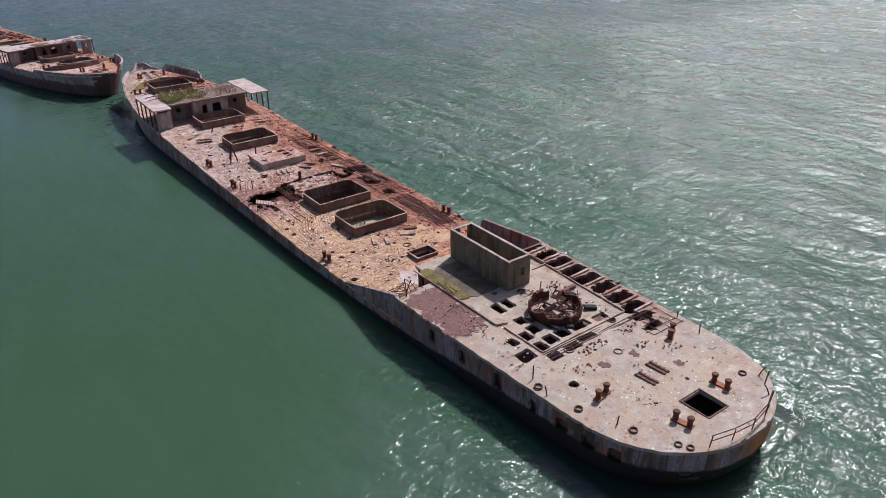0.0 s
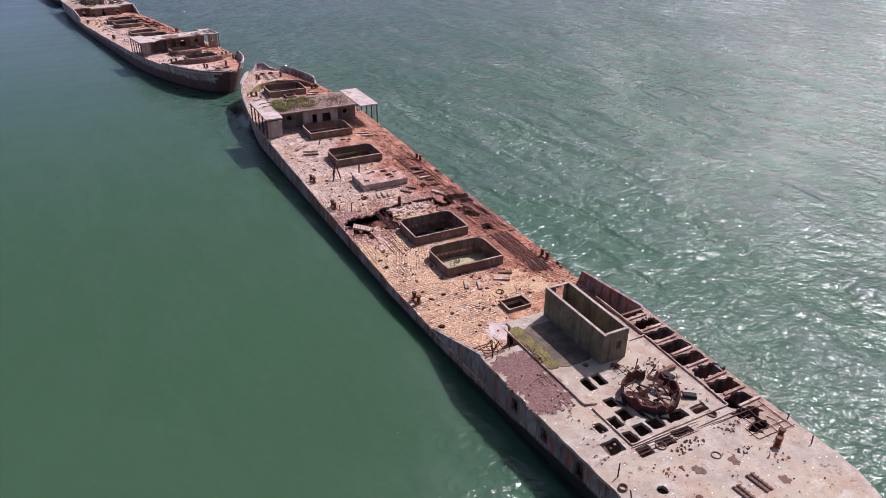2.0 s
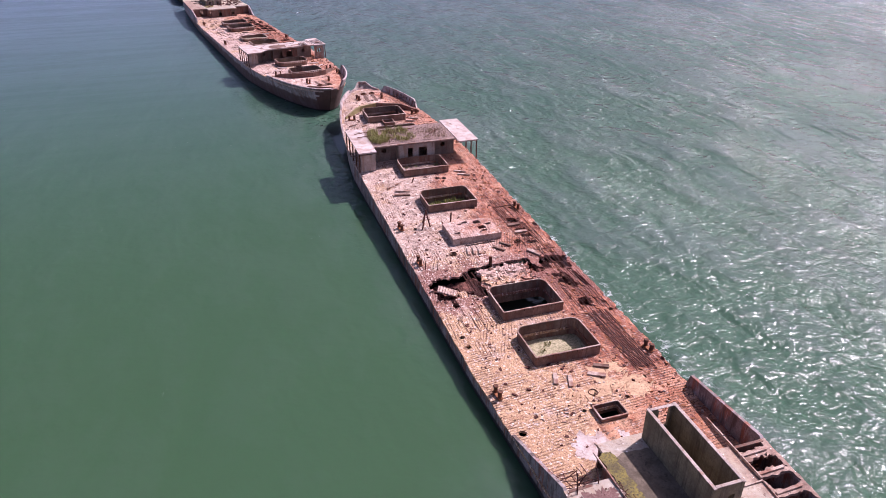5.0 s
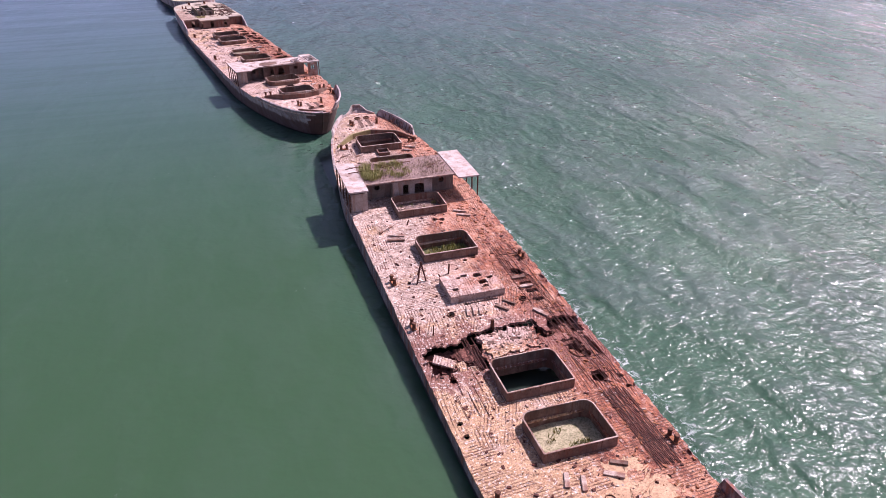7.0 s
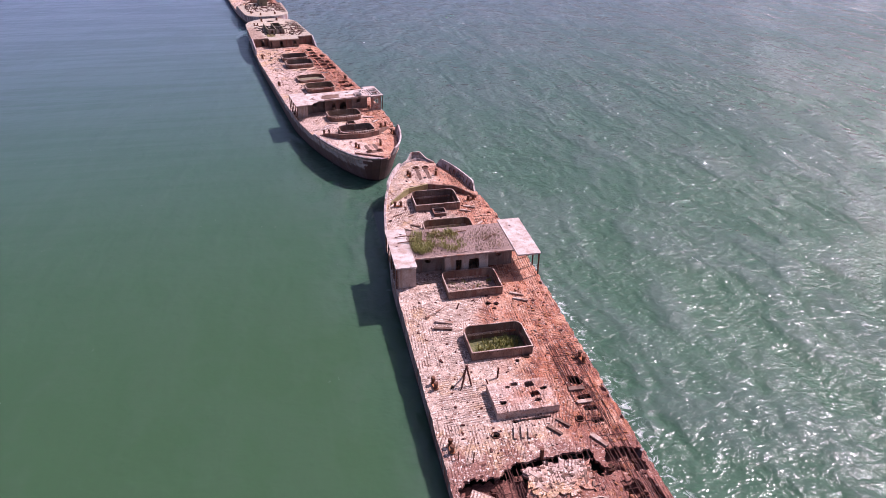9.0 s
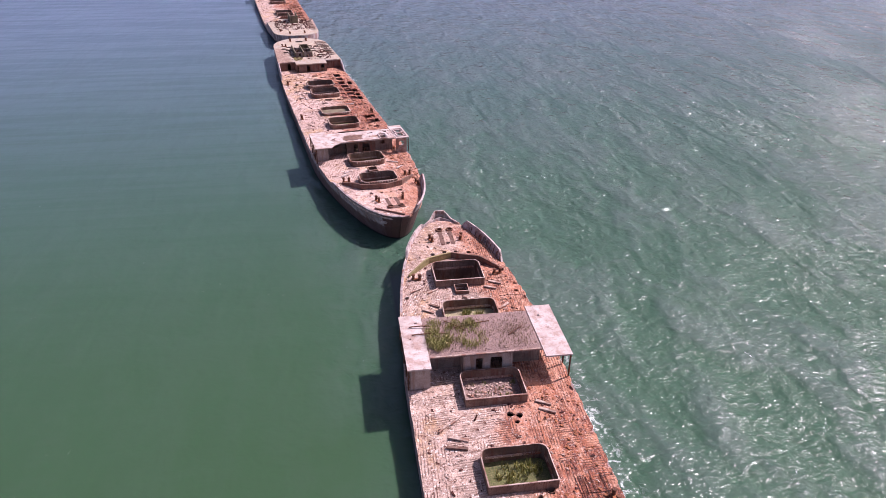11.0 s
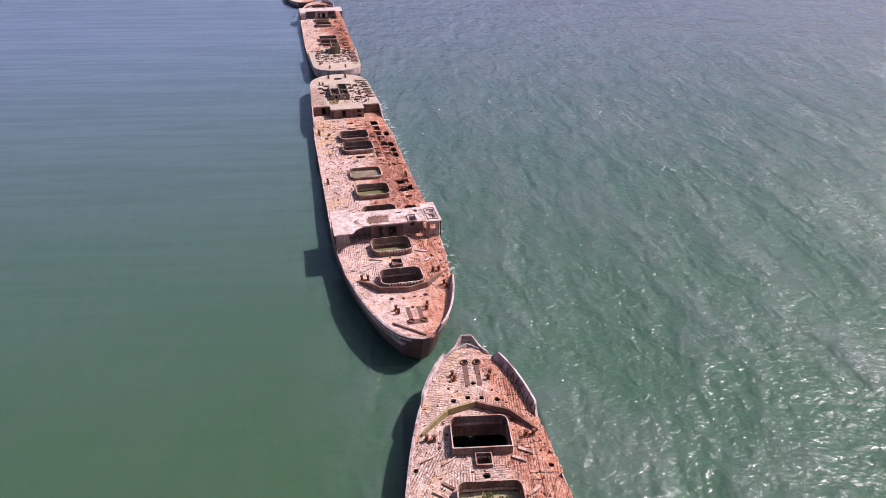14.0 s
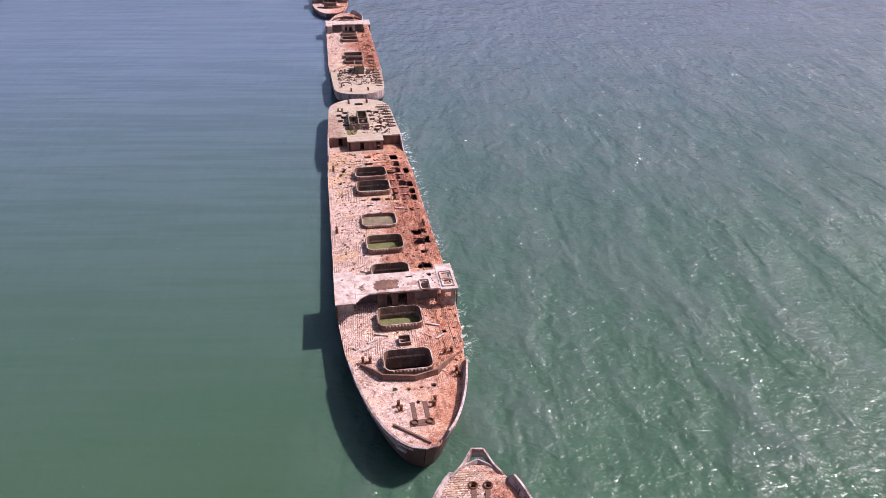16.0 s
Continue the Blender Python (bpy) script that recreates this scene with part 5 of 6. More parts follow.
wall_run("stem_head", near, [(-2.5, 109.9), (-1.5, 111.2), (-0.5, 112.7), (0.5, 112.7), (1.5, 111.3), (2.0, 110.6)], lambda y: up(y) - 0.15, lambda y: up(y) + 0.3 + 0.6 * min(1.0, max(0.0, (y - 111.5) / 1.1)), MAT["hull"], 0.16, cell=0.3)
# the midship house and what has grown on it
roof_z = bridge(near)
patch(near, "plant_litter", -0.2, 84.15, 4.9, 2.5, roof_z - 0.02, MAT["litter"], 0.2, 0.03, 0.06, 0.2, 4, label="dry plant litter over the house roof", follow=False)
rng = random.Random(4)
tufts("roof_scrub", near, [(-5.1 + 5.0 * rng.random() ** 1.9, rng.uniform(82.0, 86.3), roof_z + 0.06, 0.5, 60) for _ in range(52)], MAT["scrub"], 3, 0.55, 0.018, "green scrub growing on the house roof")
tufts("dry_scrub", near, [(rng.uniform(-5.2, 4.4), rng.uniform(81.8, 86.3), roof_z + 0.06, 0.8, 22) for _ in range(80)], MAT["dry"], 5, 0.34, 0.02, "dry grass and twigs on the house roof")
for x0, y0_, x1, y1_ in ((-6.8, 84.6, -3.2, 84.4), (-6.9, 85.9, -4.6, 85.7), (-3.4, 86.5, -1.6, 84.6), (-2.6, 85.2, 1.0, 85.9), (2.4, 83.4, 4.0, 84.6)):
    bm = bmesh.new()
    add_tube(bm, [(x0, y0_, roof_z + 0.12), ((x0 + x1) / 2, (y0_ + y1_) / 2, roof_z + 0.24), (x1, y1_, roof_z + 0.16)], 0.06, 6)
    ob = part("fallen_pole", bm, MAT["rust"])
    ob.matrix_world = near.matrix_world.copy()
    tagged(ob, "rusty fallen pole lying in the litter on the house roof", "pole", group="fallen poles on the roof")
patch(near, "plant_litter", -6.3, 85.4, 0.9, 0.75, roof_z + 0.02, MAT["litter"], 0.15, 0.05, 0.04, 0.16, 6, follow=False)
# holds
patch(near, "hold_sand", 0, 41.1, 2.9, 2.2, -1.05, MAT["sand"], 0.1, 0.3, 0.12, 0.25, 7, label="pale sand silted into the hold")
tufts("hold_grass", near, [(rng.uniform(-1.6, 1.8), rng.uniform(39.6, 42.4), up(41) - 0.78, 0.35, 26) for _ in range(9)], MAT["grass"], 11, 0.4, 0.03, "grass sprouting in the silted hold")
patch(near, "hold_silt", 0, 69.05, 3.0, 2.2, -1.0, MAT["algae"], 0.1, 0.3, 0.1, 0.25, 9, label="green silt in the hold")
tufts("hold_grass", near, [(rng.uniform(-2.0, 2.2), rng.uniform(67.6, 70.3), up(69) - 0.72, 0.45, 34) for _ in range(16)], MAT["grass"], 12, 0.6, 0.035, "tall grass growing inside the hatch")
patch(near, "hold_silt", 0, 78.95, 3.0, 2.2, -0.6, MAT["litter"], 0.1, 0.3, 0.12, 0.25, 10, label="rubble and litter in the hatch")
rubble("rubble", near, 0, 78.95, 2.2, 1.4, up(79) - 0.3, 260, 0.17, MAT["rim"], 5)
tufts("hold_grass", near, [(rng.uniform(-2.0, 2.2), rng.uniform(77.6, 80.3), up(79) - 0.3, 0.3, 20) for _ in range(10)], MAT["grass"], 13, 0.4, 0.02, "dry grass in the rubble-filled hatch")
patch(near, "hold_sand", 0.1, 90.5, 3.0, 2.1, -0.8, MAT["sand"], 0.1, 0.3, 0.12, 0.25, 11, label="sand and grass in the hatch before the house")
tufts("hold_grass", near, [(rng.uniform(-0.6, 1.4), rng.uniform(89.6, 91.8), up(90) - 0.5, 0.45, 40) for _ in range(12)], MAT["grass"], 14, 0.7, 0.035, "green grass in the hatch before the house")
# the island of broken slabs by the after hatch, and boards and slabs strewn about
patch(near, "fallen_deck", -4.7, 51.7, 2.6, 2.4, -1.35, MAT["cavity"], 0.2, 0.3, 0.25, 0.25, 15)
patch(near, "fallen_deck", 5.9, 51.0, 1.6, 4.6, -1.5, MAT["cavity"], 0.2, 0.3, 0.3, 0.3, 16)
rubble("rubble", near, -4.9, 51.7, 1.7, 1.5, up(52) - 1.0, 50, 0.35, MAT["dark_rust"], 25, "fallen pieces of deck in the gash")
rubble("rubble", near, 5.9, 50.5, 1.2, 3.6, up(50) - 1.1, 50, 0.4, MAT["rust"], 26, "fallen pieces of deck under the holes")
patch(near, "broken_deck", 0.4, 52.5, 2.3, 1.4, 0.03, MAT["deck_c"], 0.3, 0.12, 0.05, 0.25, 13)
rng = random.Random(12)
for x, y, l, w, t in ((-2.0, 37.1, 1.3, 0.35, -22), (-1.05, 36.5, 1.3, 0.32, -20), (1.25, 36.6, 1.4, 0.4, 55), (2.1, 37.45, 1.2, 0.36, 60), (-1.6, 57.6, 1.3, 0.28, -14), (-1.0, 57.6, 1.4, 0.28, -14), (-0.5, 57.4, 1.2, 0.26, -14),
                      (1.55, 57.3, 1.4, 0.26, 35), (2.5, 58.0, 1.4, 0.26, 35), (-1.4, 52.0, 1.5, 0.4, 35), (-1.3, 53.0, 1.4, 0.36, 40), (0.3, 53.3, 1.3, 0.3, 70), (0.6, 52.7, 1.5, 0.3, 75), (1.6, 52.8, 1.3, 0.3, -10), (2.2, 52.2, 1.4, 0.3, -12), (2.6, 52.6, 1.2, 0.3, -10),
                      (4.0, 96.55, 1.5, 0.35, 62), (3.3, 95.55, 1.4, 0.32, 64), (-4.2, 91.9, 1.4, 0.3, 55), (-3.4, 92.8, 1.3, 0.26, 52), (4.0, 91.85, 1.6, 0.25, -52), (-5.0, 96.0, 1.6, 0.2, -60), (-3.2, 95.6, 1.5, 0.18, -55),
                      (-4.4, 72.2, 1.8, 0.3, 75), (-4.1, 73.2, 1.7, 0.3, 70), (4.3, 75.6, 1.6, 0.3, 60), (4.2, 76.6, 1.5, 0.26, 62), (-4.0, 75.4, 1.4, 0.16, -50), (-5.2, 74.6, 1.3, 0.16, -45), (4.6, 55.6, 1.6, 0.4, 30), (5.0, 61.7, 1.3, 0.5, 85), (5.1, 60.0, 1.3, 0.4, 88)):
    loose_slab(near, x, y, l, w, 0.14, t, rng.uniform(-3, 3), MAT["rim"] if rng.random() < 0.7 else MAT["wall"])
rubble("rubble", near, 0.5, 52.6, 2.2, 1.2, up(52) + 0.1, 60, 0.22, MAT["wall"], 15, "crumbled concrete on the broken deck")
def strewn(ship, x0, x1, y0, y1, count, size, material, seed, label, clear=()):
    """Single crumbs lying about on the deck."""
    rng = random.Random(seed)
    bm = bmesh.new()
    for _ in range(count):
        sz, x, y = size * rng.uniform(0.3, 1.0) ** 1.5, rng.uniform(x0, x1), rng.uniform(y0, y1)
        if abs(x) > half(y) - 0.2 or any(f(x, y) < 0.15 for f in clear):
            continue
        add_box(bm, (sz, sz * rng.uniform(0.5, 2.2), sz * rng.uniform(0.3, 0.8)), pose(x, y, up(y) - 0.002 * x * x + sz * 0.15, rng.uniform(-20, 20), rng.uniform(-20, 20), rng.uniform(0, 180)), 0, sz * 0.12)
    ob = part("deck_crumbs", bm, material)
    ob.matrix_world = ship.matrix_world.copy()
    return tagged(ob, label, "rubble", kind="stuff")


near_clear = deck_holes + [rect_hole(*row[:4]) for row in HATCHES]
strewn(near, -6.8, 6.8, 29.5, 79, 520, 0.17, MAT["rim"], 16, "pale crumbs of concrete strewn over the deck", near_clear)
strewn(near, -6.8, 6.8, 29.5, 79, 520, 0.19, MAT["dark_rust"], 17, "flakes of rusted steel strewn over the deck", near_clear)
strewn(near, 3.2, 7.3, 29.5, 79, 520, 0.2, MAT["bright_rust"], 18, "orange rust scale on the weather side deck", near_clear)
strewn(near, -5.6, 5.6, 88.5, 109, 300, 0.17, MAT["dark_rust"], 19, "flakes of rusted steel on the fore deck", near_clear)
strewn(near, -5.6, 5.6, 88.5, 109, 260, 0.17, MAT["rim"], 20, "pale crumbs of concrete on the fore deck", near_clear)


# ---------------------------------------------------------------- the second ship
def beside(x, y, turn, z=0.0, size=1.0, trim=0.0):
    return Matrix.Translation((x, y, z)) @ Matrix.Rotation(radians(turn), 4, "Z") @ Matrix.Translation((0, 25, 0)) @ Matrix.Rotation(radians(trim), 4, "X") @ Matrix.Translation((0, -25, 0)) @ Matrix.Diagonal((size, size, size, 1))


HATCHES_2 = [(0.1, 41.4, 2.7, 2.1), (0.1, 47.8, 2.75, 2.3), (0.15, 60.5, 2.6, 2.1, 0.55), (0.0, 69.0, 2.6, 2.2), (0.0, 77.3, 2.5, 1.6), (0.0, 89.1, 2.65, 1.95), (0.05, 98.2, 2.65, 1.85)]
far_holes = [rect_hole(x, y, 0.74, 1.25, 0.1, 0, 0.05, i) for i, (x, y) in enumerate((( -4.75, 39.2), (-5.0, 42.3), (-5.1, 45.3), (-5.1, 48.4), (-5.1, 51.4), (-4.9, 36.0), (-4.9, 32.6)))]
far_holes += [rect_hole(x, y, 0.5, 1.2, 0.1, 0, 0.05, i) for i, (x, y) in enumerate(((-6.5, 39.6), (-6.5, 45.8), (-6.5, 48.9), (-6.5, 51.6), (-3.5, 40.3), (-3.6, 45.0), (-3.6, 48.6), (-3.4, 51.2)))]
far_holes += [rect_hole(-5.2, 64.8, 0.7, 0.9, 0.2, 0, 0.12, 1), rect_hole(-5.2, 67.9, 0.8, 1.1, 0.2, 0, 0.12, 2), rect_hole(-6.5, 67.4, 0.4, 1.2, 0.2, 0, 0.1, 3), rect_hole(-5.0, 75.4, 1.0, 0.8, 0.2, 0, 0.15, 4),
              rect_hole(0.0, 51.6, 0.8, 0.6, 0.3, 0, 0.12, 5), rect_hole(-1.9, 51.9, 0.5, 0.4, 0.2, 0, 0.1, 6), rect_hole(2.1, 51.8, 0.5, 0.3, 0.2, 0, 0.1, 7), rect_hole(0.0, 32.1, 0.7, 0.5, 0.2, 0, 0.1, 8), rect_hole(0.0, 35.6, 0.8, 0.6, 0.2, 0, 0.15, 9),
              rect_hole(4.7, 38.3, 0.4, 0.9, 0.2, 0, 0.2, 3), rect_hole(4.4, 45.8, 1.0, 0.3, 0.1, 20, 0.15, 5), rect_hole(-0.1, 93.7, 0.5, 0.55, 0.08)]
far_holes += [rect_hole(x, y, hx, hy, 0.2, t, 0.15, i) for i, (x, y, hx, hy, t) in enumerate(((1.5, 44.6, 1.2, 0.22, 5), (-1.4, 44.7, 0.9, 0.2, -6), (2.6, 30.6, 0.5, 0.3, 0), (-2.2, 30.4, 0.6, 0.3, 10), (-1.8, 33.8, 0.5, 0.35, 0), (1.9, 34.0, 0.6, 0.3, 15), (2.3, 36.6, 0.7, 0.25, -20), (-2.4, 36.8, 0.6, 0.25, 20), (1.2, 54.2, 0.8, 0.3, 0), (-5.6, 71.2, 0.5, 0.5, 0), (-6.3, 64.4, 0.35, 0.8, 0), (-5.7, 78.6, 0.9, 0.5, 0), (-5.4, 56.4, 0.4, 0.5, 0), (5.6, 44.0, 0.3, 0.6, 0), (5.3, 40.2, 0.35, 0.5, 0), (5.6, 97.2, 0.2, 0.3, 0), (-5.2, 92.0, 0.5, 0.25, 30)))]
far_holes += [round_hole(x, y, r, 0.03, i) for i, (x, y, r) in enumerate(((2.0, 102.3, 0.34), (0.5, 102.5, 0.26), (-0.9, 102.4, 0.26), (-2.3, 102.2, 0.34), (-0.2, 104.8, 0.28), (-0.7, 91.2, 0.3), (0.6, 91.6, 0.22), (6.0, 94.1, 0.26), (-6.0, 93.7, 0.26), (0.5, 108.1, 0.3), (-1.0, 108.0, 0.3)))]
poop_holes_2 = [rect_hole(0.0, 5.1, 0.9, 0.7, 0.08)] + [rect_hole(x, y, 1.0, 0.42, 0.15, 0, 0.12, i) for i, (x, y) in enumerate(((-4.4, 7.5), (-5.0, 9.0), (-5.3, 10.6), (-5.5, 12.4), (-5.7, 14.2), (-5.8, 16.0), (-5.9, 18.0), (-6.0, 20.0)))]
poop_holes_2 += [rect_hole(x, y, 0.6, 0.7, 0.12, 0, 0.1, i) for i, (x, y) in enumerate(((3.4, 18.4), (3.6, 13.4), (-2.2, 15.4), (-3.6, 17.6), (-3.4, 20.0), (-2.2, 13.0), (-2.6, 22.0), (4.4, 15.6), (4.6, 12.0), (-3.4, 11.0), (3.2, 10.6), (-1.9, 10.2)))]
poop_holes_2 += [rect_hole(1.85, 18.9, 0.72, 2.2, 0.05), rect_hole(1.85, 14.6, 0.72, 1.5, 0.05), rect_hole(-0.15, 19.6, 0.8, 1.45, 0.05), rect_hole(-0.15, 15.3, 0.8, 2.2, 0.05)]
second = build_ship("concrete_ship", dict(weather=-1, cell=0.4, deck=MAT["deck_b"], hatches=HATCHES_2, holes=far_holes, poop_holes=poop_holes_2, ribs=10, round=0.85, doors=[2.2, 6.2, 8.8, 12.0, 15.6], hull=MAT["hull_b"], bulwarks=[(-1, 98.5, 111.2, 1.15), (1, 96, 113, 0.3), (-1, 111.2, 113, 0.3)]),
                    beside(-21.1, 224.6, 188.35, trim=0.8), "sunken concrete ship with rounded hatches, bow to bow with another")
wing_holes = [rect_hole(-6.7, 83.2, 0.5, 0.7, 0.1, 0, 0.06, 1), rect_hole(-6.6, 85.0, 0.5, 0.55, 0.1, 0, 0.06, 2)]
mid_holes = [rect_hole(-3.7, 85.2, 0.45, 1.0, 0.1, 0, 0.06, 3), rect_hole(-4.6, 82.6, 0.3, 0.4, 0.1, 0, 0.05, 4), rect_hole(-1.9, 82.7, 0.5, 0.2, 0.1, 0, 0.05, 5)]
roof_2 = bridge(second, y0=82.0, y1=85.6, aft=80.2, fore=88.3, roof_holes=(wing_holes, mid_holes, ()), debris=False, face=1, short_wing=1.6)
breakwater(second, [(5.4, 97.6), (3.1, 100.6), (-0.4, 101.3), (-3.0, 100.5), (-5.5, 97.4)])
small_hatch(second, -0.1, 93.7, 0.62, 0.66, 0.5)
for x, y, t in ((1.75, 105.5, 15), (-1.9, 105.3, -15), (4.6, 97.0, 80), (-4.8, 96.6, 100), (-5.2, 100.6, 10), (6.8, 63.0, 5), (-6.6, 62.4, 5), (6.6, 37.6, 5)):
    bollard(second, x, y, t, False, 0.6, 0.4)
for x, y, t in ((2.1, 4.2, 5), (-1.9, 4.1, 5), (4.2, 9.4, 80)):
    bollard(second, x, y, t, True)
bm = bmesh.new()
add_box(bm, (2.5, 0.95, 0.12), pose(-0.25, 108.05, up(108) + 0.02), 0.05)
part("hawse_plate", bm, MAT["grime"], second)
for x in (0.5, -1.0):
    ring(second, x, 108.05, 0.28, 0.14, 0.24, name="hawse_pipe")
bm = bmesh.new()
for x in (0.4, -0.9):
    add_box(bm, (0.5, 2.6, 0.05), pose(x, 106.1, up(106) + 0.02, 0.8, 0, 0), 0.02)
part("chain_track", bm, MAT["grime"], second)
bm = bmesh.new()
beam_between(bm, (2.7, 108.0, up(108) + 0.12), (-0.7, 111.2, up(111) + 0.14), 0.22, 0.2)
part("fallen_rail", bm, MAT["wall"], second)
bm = bmesh.new()
beam_between(bm, (2.55, 110.0, 2.15), (1.75, 110.9, 2.2), 0.3, 0.3, 0.02)
part("anchor_lip", bm, MAT["roof"], second)
# its after deckhouse, open to the sky
for x, w in ((-1.2, 1), (0.9, 0), (2.8, 0)):
    wall_run("house_wall", second, [(x, 12.6), (x, 21.4)] if w == 0 else [(x, 21.4), (x, 12.6)], up(17, True) - 0.1, up(17, True) + 1.1, MAT["house"], 0.2)
for x0, x1, y in ((-1.2, 0.9, 21.4), (-1.2, 0.9, 17.9), (0.9, 2.8, 21.4), (0.9, 2.8, 16.4)):
    wall_run("house_wall", second, [(x1 - 0.2, y), (x0 + 0.2, y)], up(17, True) - 0.1, up(17, True) + 1.1, MAT["porch"], 0.2, [rect_hole(0.85, 0.55, 0.3, 0.45, 0.05)])
wall_run("house_wall", second, [(-1.0, 12.8), (0.7, 12.8)], up(17, True) - 0.1, up(17, True) + 1.1, MAT["house"], 0.2)
patch(second, "moss_layer", 2.4, 22.6, 0.9, 1.8, POOP_H, MAT["moss"], 0.15, 0.05, 0.03, 0.25, 4)
patch(second, "hold_silt", 0, 69.0, 2.9, 2.4, -0.7, MAT["algae"], 0.1, 0.3, 0.1, 0.3, 9, label="green silt in the hold")
tufts("hold_grass", second, [(rng.uniform(-2.0, 2.0), rng.uniform(67.4, 70.4), up(69) - 0.42, 0.4, 20) for _ in range(10)], MAT["grass"], 15, 0.3, 0.04, "short green grass in the silted hatch")
patch(second, "hold_silt", 0.15, 60.5, 2.8, 2.3, -0.35, MAT["house"], 0.1, 0.3, 0.1, 0.3, 10, label="grey litter in the low hatch")
patch(second, "hold_silt", 0.0, 89.1, 2.9, 2.2, -1.0, MAT["algae"], 0.1, 0.3, 0.05, 0.3, 11, label="brown-green silt in the hatch")
bars(second, -7.0, -3.4, 55.0, 78.0, 0.01, 4, 0, 0.025, 0.04, 0.8, 52, material=MAT["rust"])
bars(second, -6.4, -3.4, 88.0, 104.0, 0.01, 3, 0, 0.025, 0.03, 0.8, 53, material=MAT["rust"])
patch(second, "fallen_deck", -5.0, 42.5, 1.7, 11.5, -1.4, MAT["cavity"], 0.2, 0.3, 0.3, 0.4, 21)
patch(second, "fallen_deck", -5.3, 69.0, 1.3, 9.5, -1.4, MAT["cavity"], 0.2, 0.3, 0.3, 0.4, 22)
patch(second, "fallen_deck", 0.0, 33.4, 2.6, 3.6, -1.4, MAT["cavity"], 0.2, 0.3, 0.3, 0.4, 23)
bars(second, -4.0, 4.0, 29.5, 36.5, 0.01, 3, 2, 0.03, 0.05, 0.7, 55, material=MAT["rust"])
bars(second, -6.6, -3.6, 6.0, 20.8, POOP_H, 3, 16, 0.05, 0.05, 0.3, 56)
for x, y, l, w, t in ((4.2, 94.4, 1.6, 0.25, -60), (3.6, 93.0, 1.4, 0.2, -62), (-3.9, 90.6, 1.8, 0.25, 65), (-4.4, 93.2, 1.4, 0.25, -50), (2.5, 91.9, 1.8, 0.2, 70), (3.4, 76.2, 1.5, 0.2, 60), (3.8, 74.6, 1.5, 0.2, -60), (-3.6, 56.0, 1.5, 0.25, 70), (4.2, 49.8, 1.6, 0.3, 0), (5.2, 49.0, 1.2, 0.3, 80)):
    loose_slab(second, x, y, l, w, 0.14, t)
far_clear = far_holes + [rect_hole(*row[:4]) for row in HATCHES_2]
strewn(second, -6.8, 6.8, 29.5, 79, 400, 0.24, MAT["dark_rust"], 27, "flakes of rusted steel strewn over the deck", far_clear)
strewn(second, -7.0, -3.0, 29.5, 100, 300, 0.26, MAT["bright_rust"], 28, "orange rust scale on the weather side deck", far_clear)
strewn(second, -5.0, 6.0, 29.5, 104, 400, 0.26, MAT["rim"], 29, "pale crumbs of concrete strewn over the deck", far_clear)
rubble("rust_flakes", second, -0.6, 17.0, 4.6, 7.5, up(17, True), 300, 0.26, MAT["dark_rust"], 35, "flakes of rusted steel on the after deck")
for x, y, w, l, mt in ((1.2, 84.3, 3.0, 2.2, "wall"), (-2.3, 84.6, 1.3, 0.8, "rim"), (4.5, 84.4, 1.3, 1.7, "litter"), (-4.2, 83.2, 1.1, 0.6, "rim"), (6.3, 86.0, 1.2, 1.8, "rim")):
    patch(second, "roof_stain_crust", x, y, w / 2, l / 2, roof_2 - 0.03, MAT[mt], 0.18, 0.04, 0.02, 0.14, int(x * 7 + 40), follow=False)
for x, y, w, l in ((-6.65, 83.2, 1.5, 1.9), (-6.65, 85.2, 1.5, 1.5), (-3.7, 85.1, 1.2, 2.3)):
    for dx, dy, a, b in ((0, l / 2, w, 0.12), (0, -l / 2, w, 0.12), (w / 2, 0, 0.12, l - 0.14), (-w / 2, 0, 0.12, l - 0.14)):
        bm = bmesh.new()
        add_box(bm, (a, b, 0.16), pose(x + dx, y + dy, roof_2 + 0.1), 0.02, 0.012)
        part("roof_curb", bm, MAT["roof"], second)
rubble("roof_debris", second, -0.5, 84.0, 6.0, 1.9, roof_2 + 0.0, 50, 0.13, MAT["wall"], 31, "broken lumps on the white house roof")

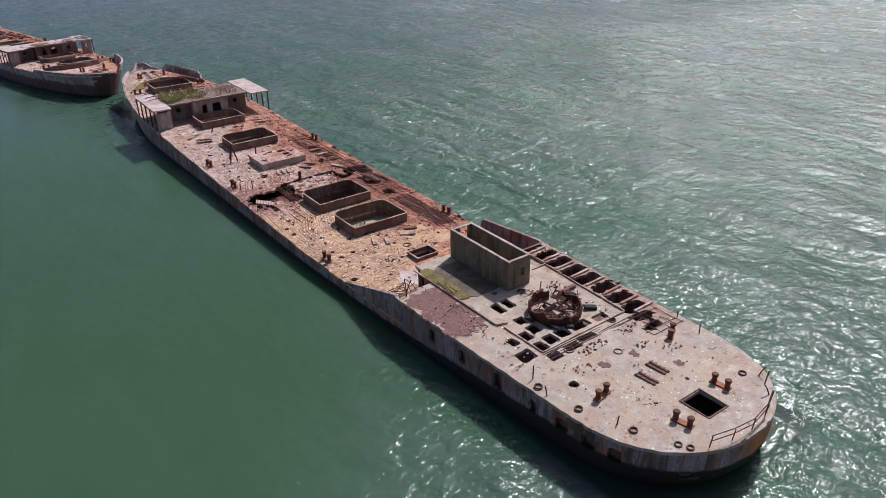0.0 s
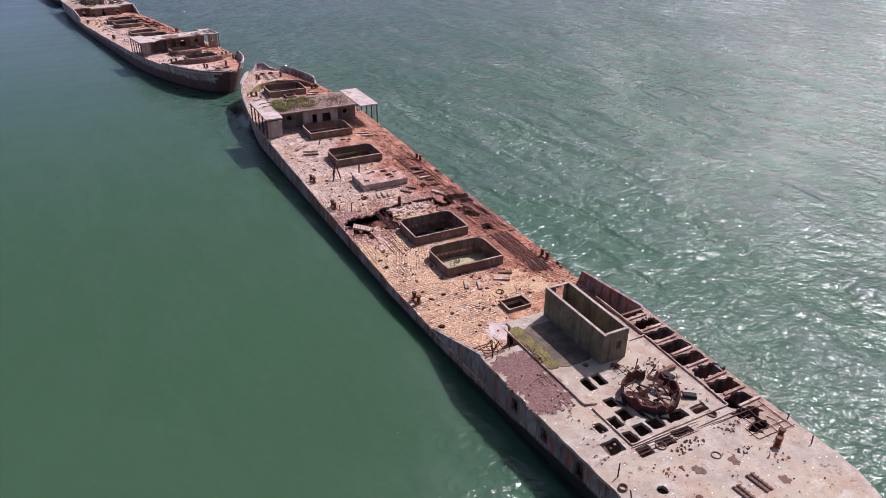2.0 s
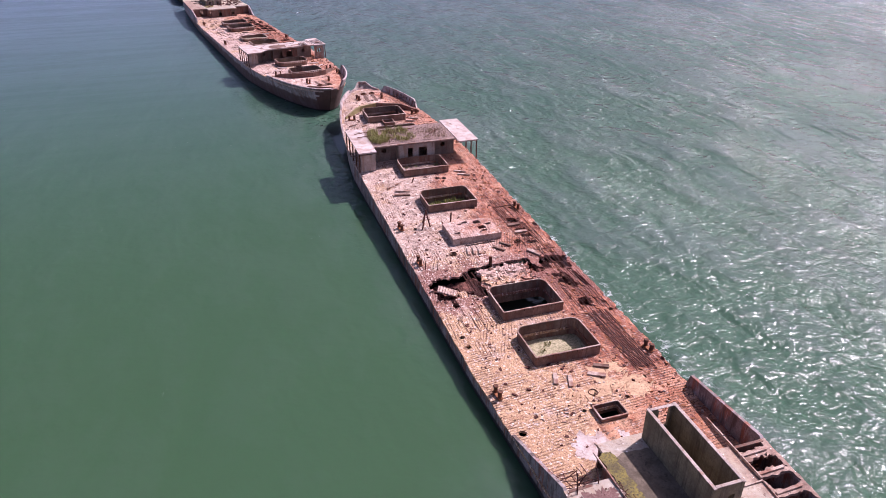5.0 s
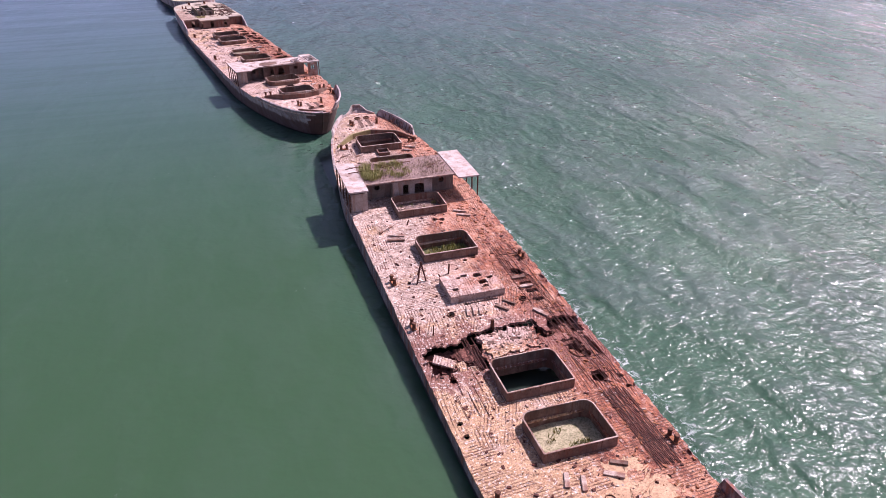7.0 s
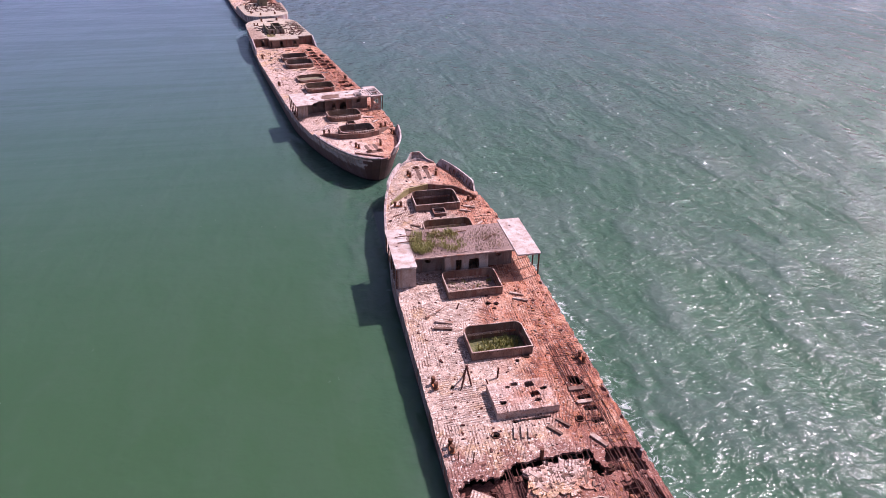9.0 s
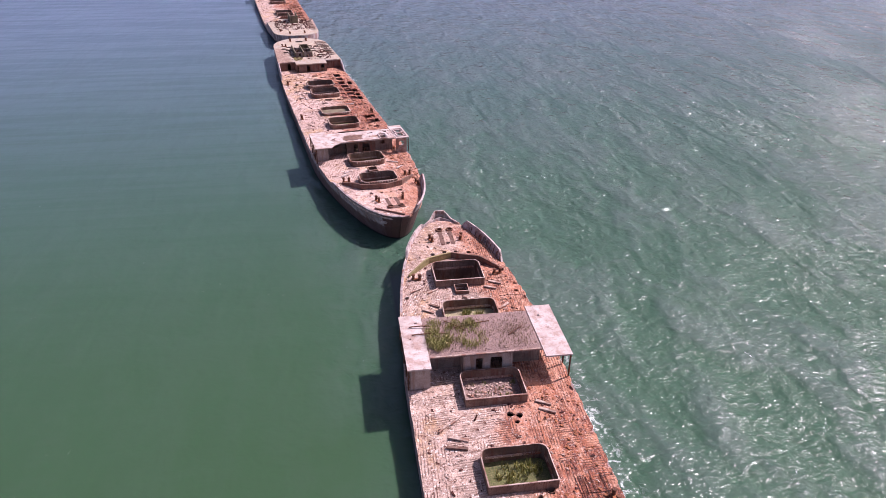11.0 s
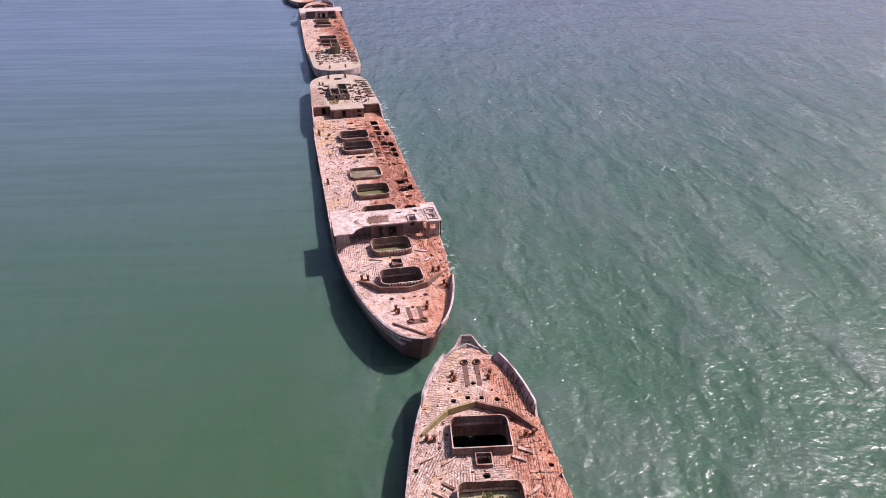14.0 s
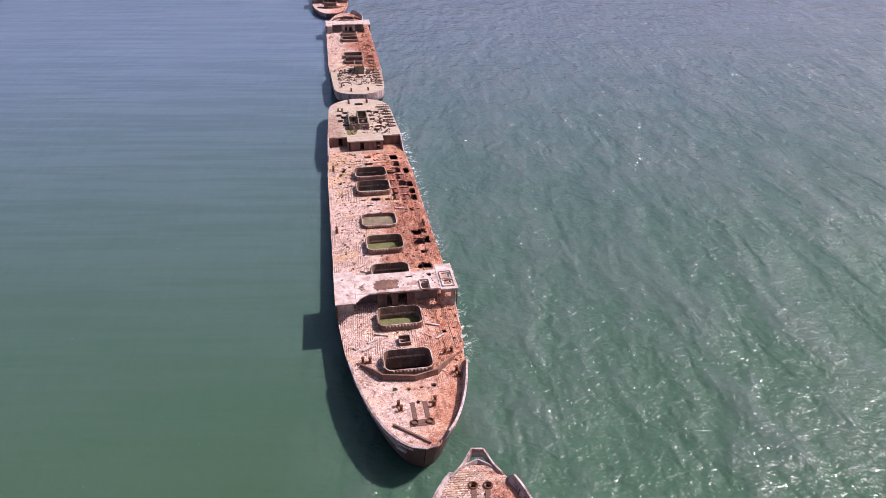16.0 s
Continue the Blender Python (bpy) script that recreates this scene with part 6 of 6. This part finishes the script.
# ---------------------------------------------------------------- the ships beyond
third = build_ship("concrete_ship", dict(cell=0.55, deck=MAT["deck_d"], hatches=HATCHES_2[:2] + HATCHES_2[3:], ribs=8, round=0.5, holes=[rect_hole(5.2, y, 0.9, 0.9, 0.2, 0, 0.2, i) for i, y in enumerate((33, 36, 39.5, 43, 48, 62))],
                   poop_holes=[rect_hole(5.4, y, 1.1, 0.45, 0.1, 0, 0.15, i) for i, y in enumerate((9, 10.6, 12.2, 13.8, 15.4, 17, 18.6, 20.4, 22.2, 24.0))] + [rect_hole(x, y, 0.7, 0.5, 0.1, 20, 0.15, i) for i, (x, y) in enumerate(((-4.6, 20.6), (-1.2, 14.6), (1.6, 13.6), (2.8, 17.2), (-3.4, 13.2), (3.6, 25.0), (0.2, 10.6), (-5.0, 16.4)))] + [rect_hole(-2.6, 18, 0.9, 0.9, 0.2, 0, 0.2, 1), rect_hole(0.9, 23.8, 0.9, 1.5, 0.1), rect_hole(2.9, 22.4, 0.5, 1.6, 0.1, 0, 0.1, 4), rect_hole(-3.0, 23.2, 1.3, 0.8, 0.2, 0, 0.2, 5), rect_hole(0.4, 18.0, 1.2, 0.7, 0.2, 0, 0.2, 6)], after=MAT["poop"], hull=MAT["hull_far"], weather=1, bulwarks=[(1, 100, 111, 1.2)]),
                   beside(-20.4, 226.2, 7.9, 0, 0.9), "distant sunken concrete ship with a rusty deck")
bridge(third, debris=False)
for row in (((-0.4, 28.0), (-0.4, 21.0)), ((2.1, 21.0), (2.1, 28.0)), ((-0.2, 21.0), (1.9, 21.0))):
    wall_run("house_wall", third, row, up(24, True), up(24, True) + 2.2, MAT["house"], 0.2)
breakwater(third, [(-5.4, 98.9), (-2.8, 101.5), (-0.1, 102.4), (3.0, 101.2), (5.5, 98.9)])
for x, y in ((-2.2, 4.5), (2.2, 5.0), (-4.6, 9.0)):
    bollard(third, x, y, 5, True)
bars(third, 3.4, 6.6, 34.0, 64.0, 0.01, 5, 6, 0.05, 0.04, 0.6, 61, material=MAT["rust"])
fourth = build_ship("concrete_ship", dict(cell=0.8, deck=MAT["deck_b"], hatches=HATCHES_2, ribs=0, round=0.5, hull=MAT["hull_b"]), beside(-52.6, 421.5, 188.0, 0, 0.87), "weathered sunken concrete ship with a white bridge roof")
bridge(fourth, debris=False, face=1, cell=0.8)
breakwater(fourth, [(5.4, 97.6), (3.1, 100.6), (-0.4, 101.3), (-3.0, 100.5), (-5.5, 97.4)])
bars(third, -5.4, 6.4, 12.0, 26.0, POOP_H, 3, 7, 0.05, 0.06, 0.6, 62)
rubble("rust_flakes", third, 0.0, 18.0, 5.4, 8.0, up(18, True), 300, 0.34, MAT["dark_rust"], 36, "flakes of rusted steel on the after deck")
strewn(third, -6.8, 6.8, 29.5, 100, 400, 0.34, MAT["dark_rust"], 33, "flakes of rusted steel strewn over the deck", far_clear)
strewn(third, 2.5, 7.0, 29.5, 100, 300, 0.34, MAT["bright_rust"], 34, "orange rust scale on the weather side deck", far_clear)
bm = bmesh.new()
beam_between(bm, (-6.2, 24.6, up(25, True) + 0.2), (-2.6, 29.6, up(25, True) + 0.5), 0.45, 0.35, 0.03)
part("fallen_beam", bm, MAT["rim"], third)
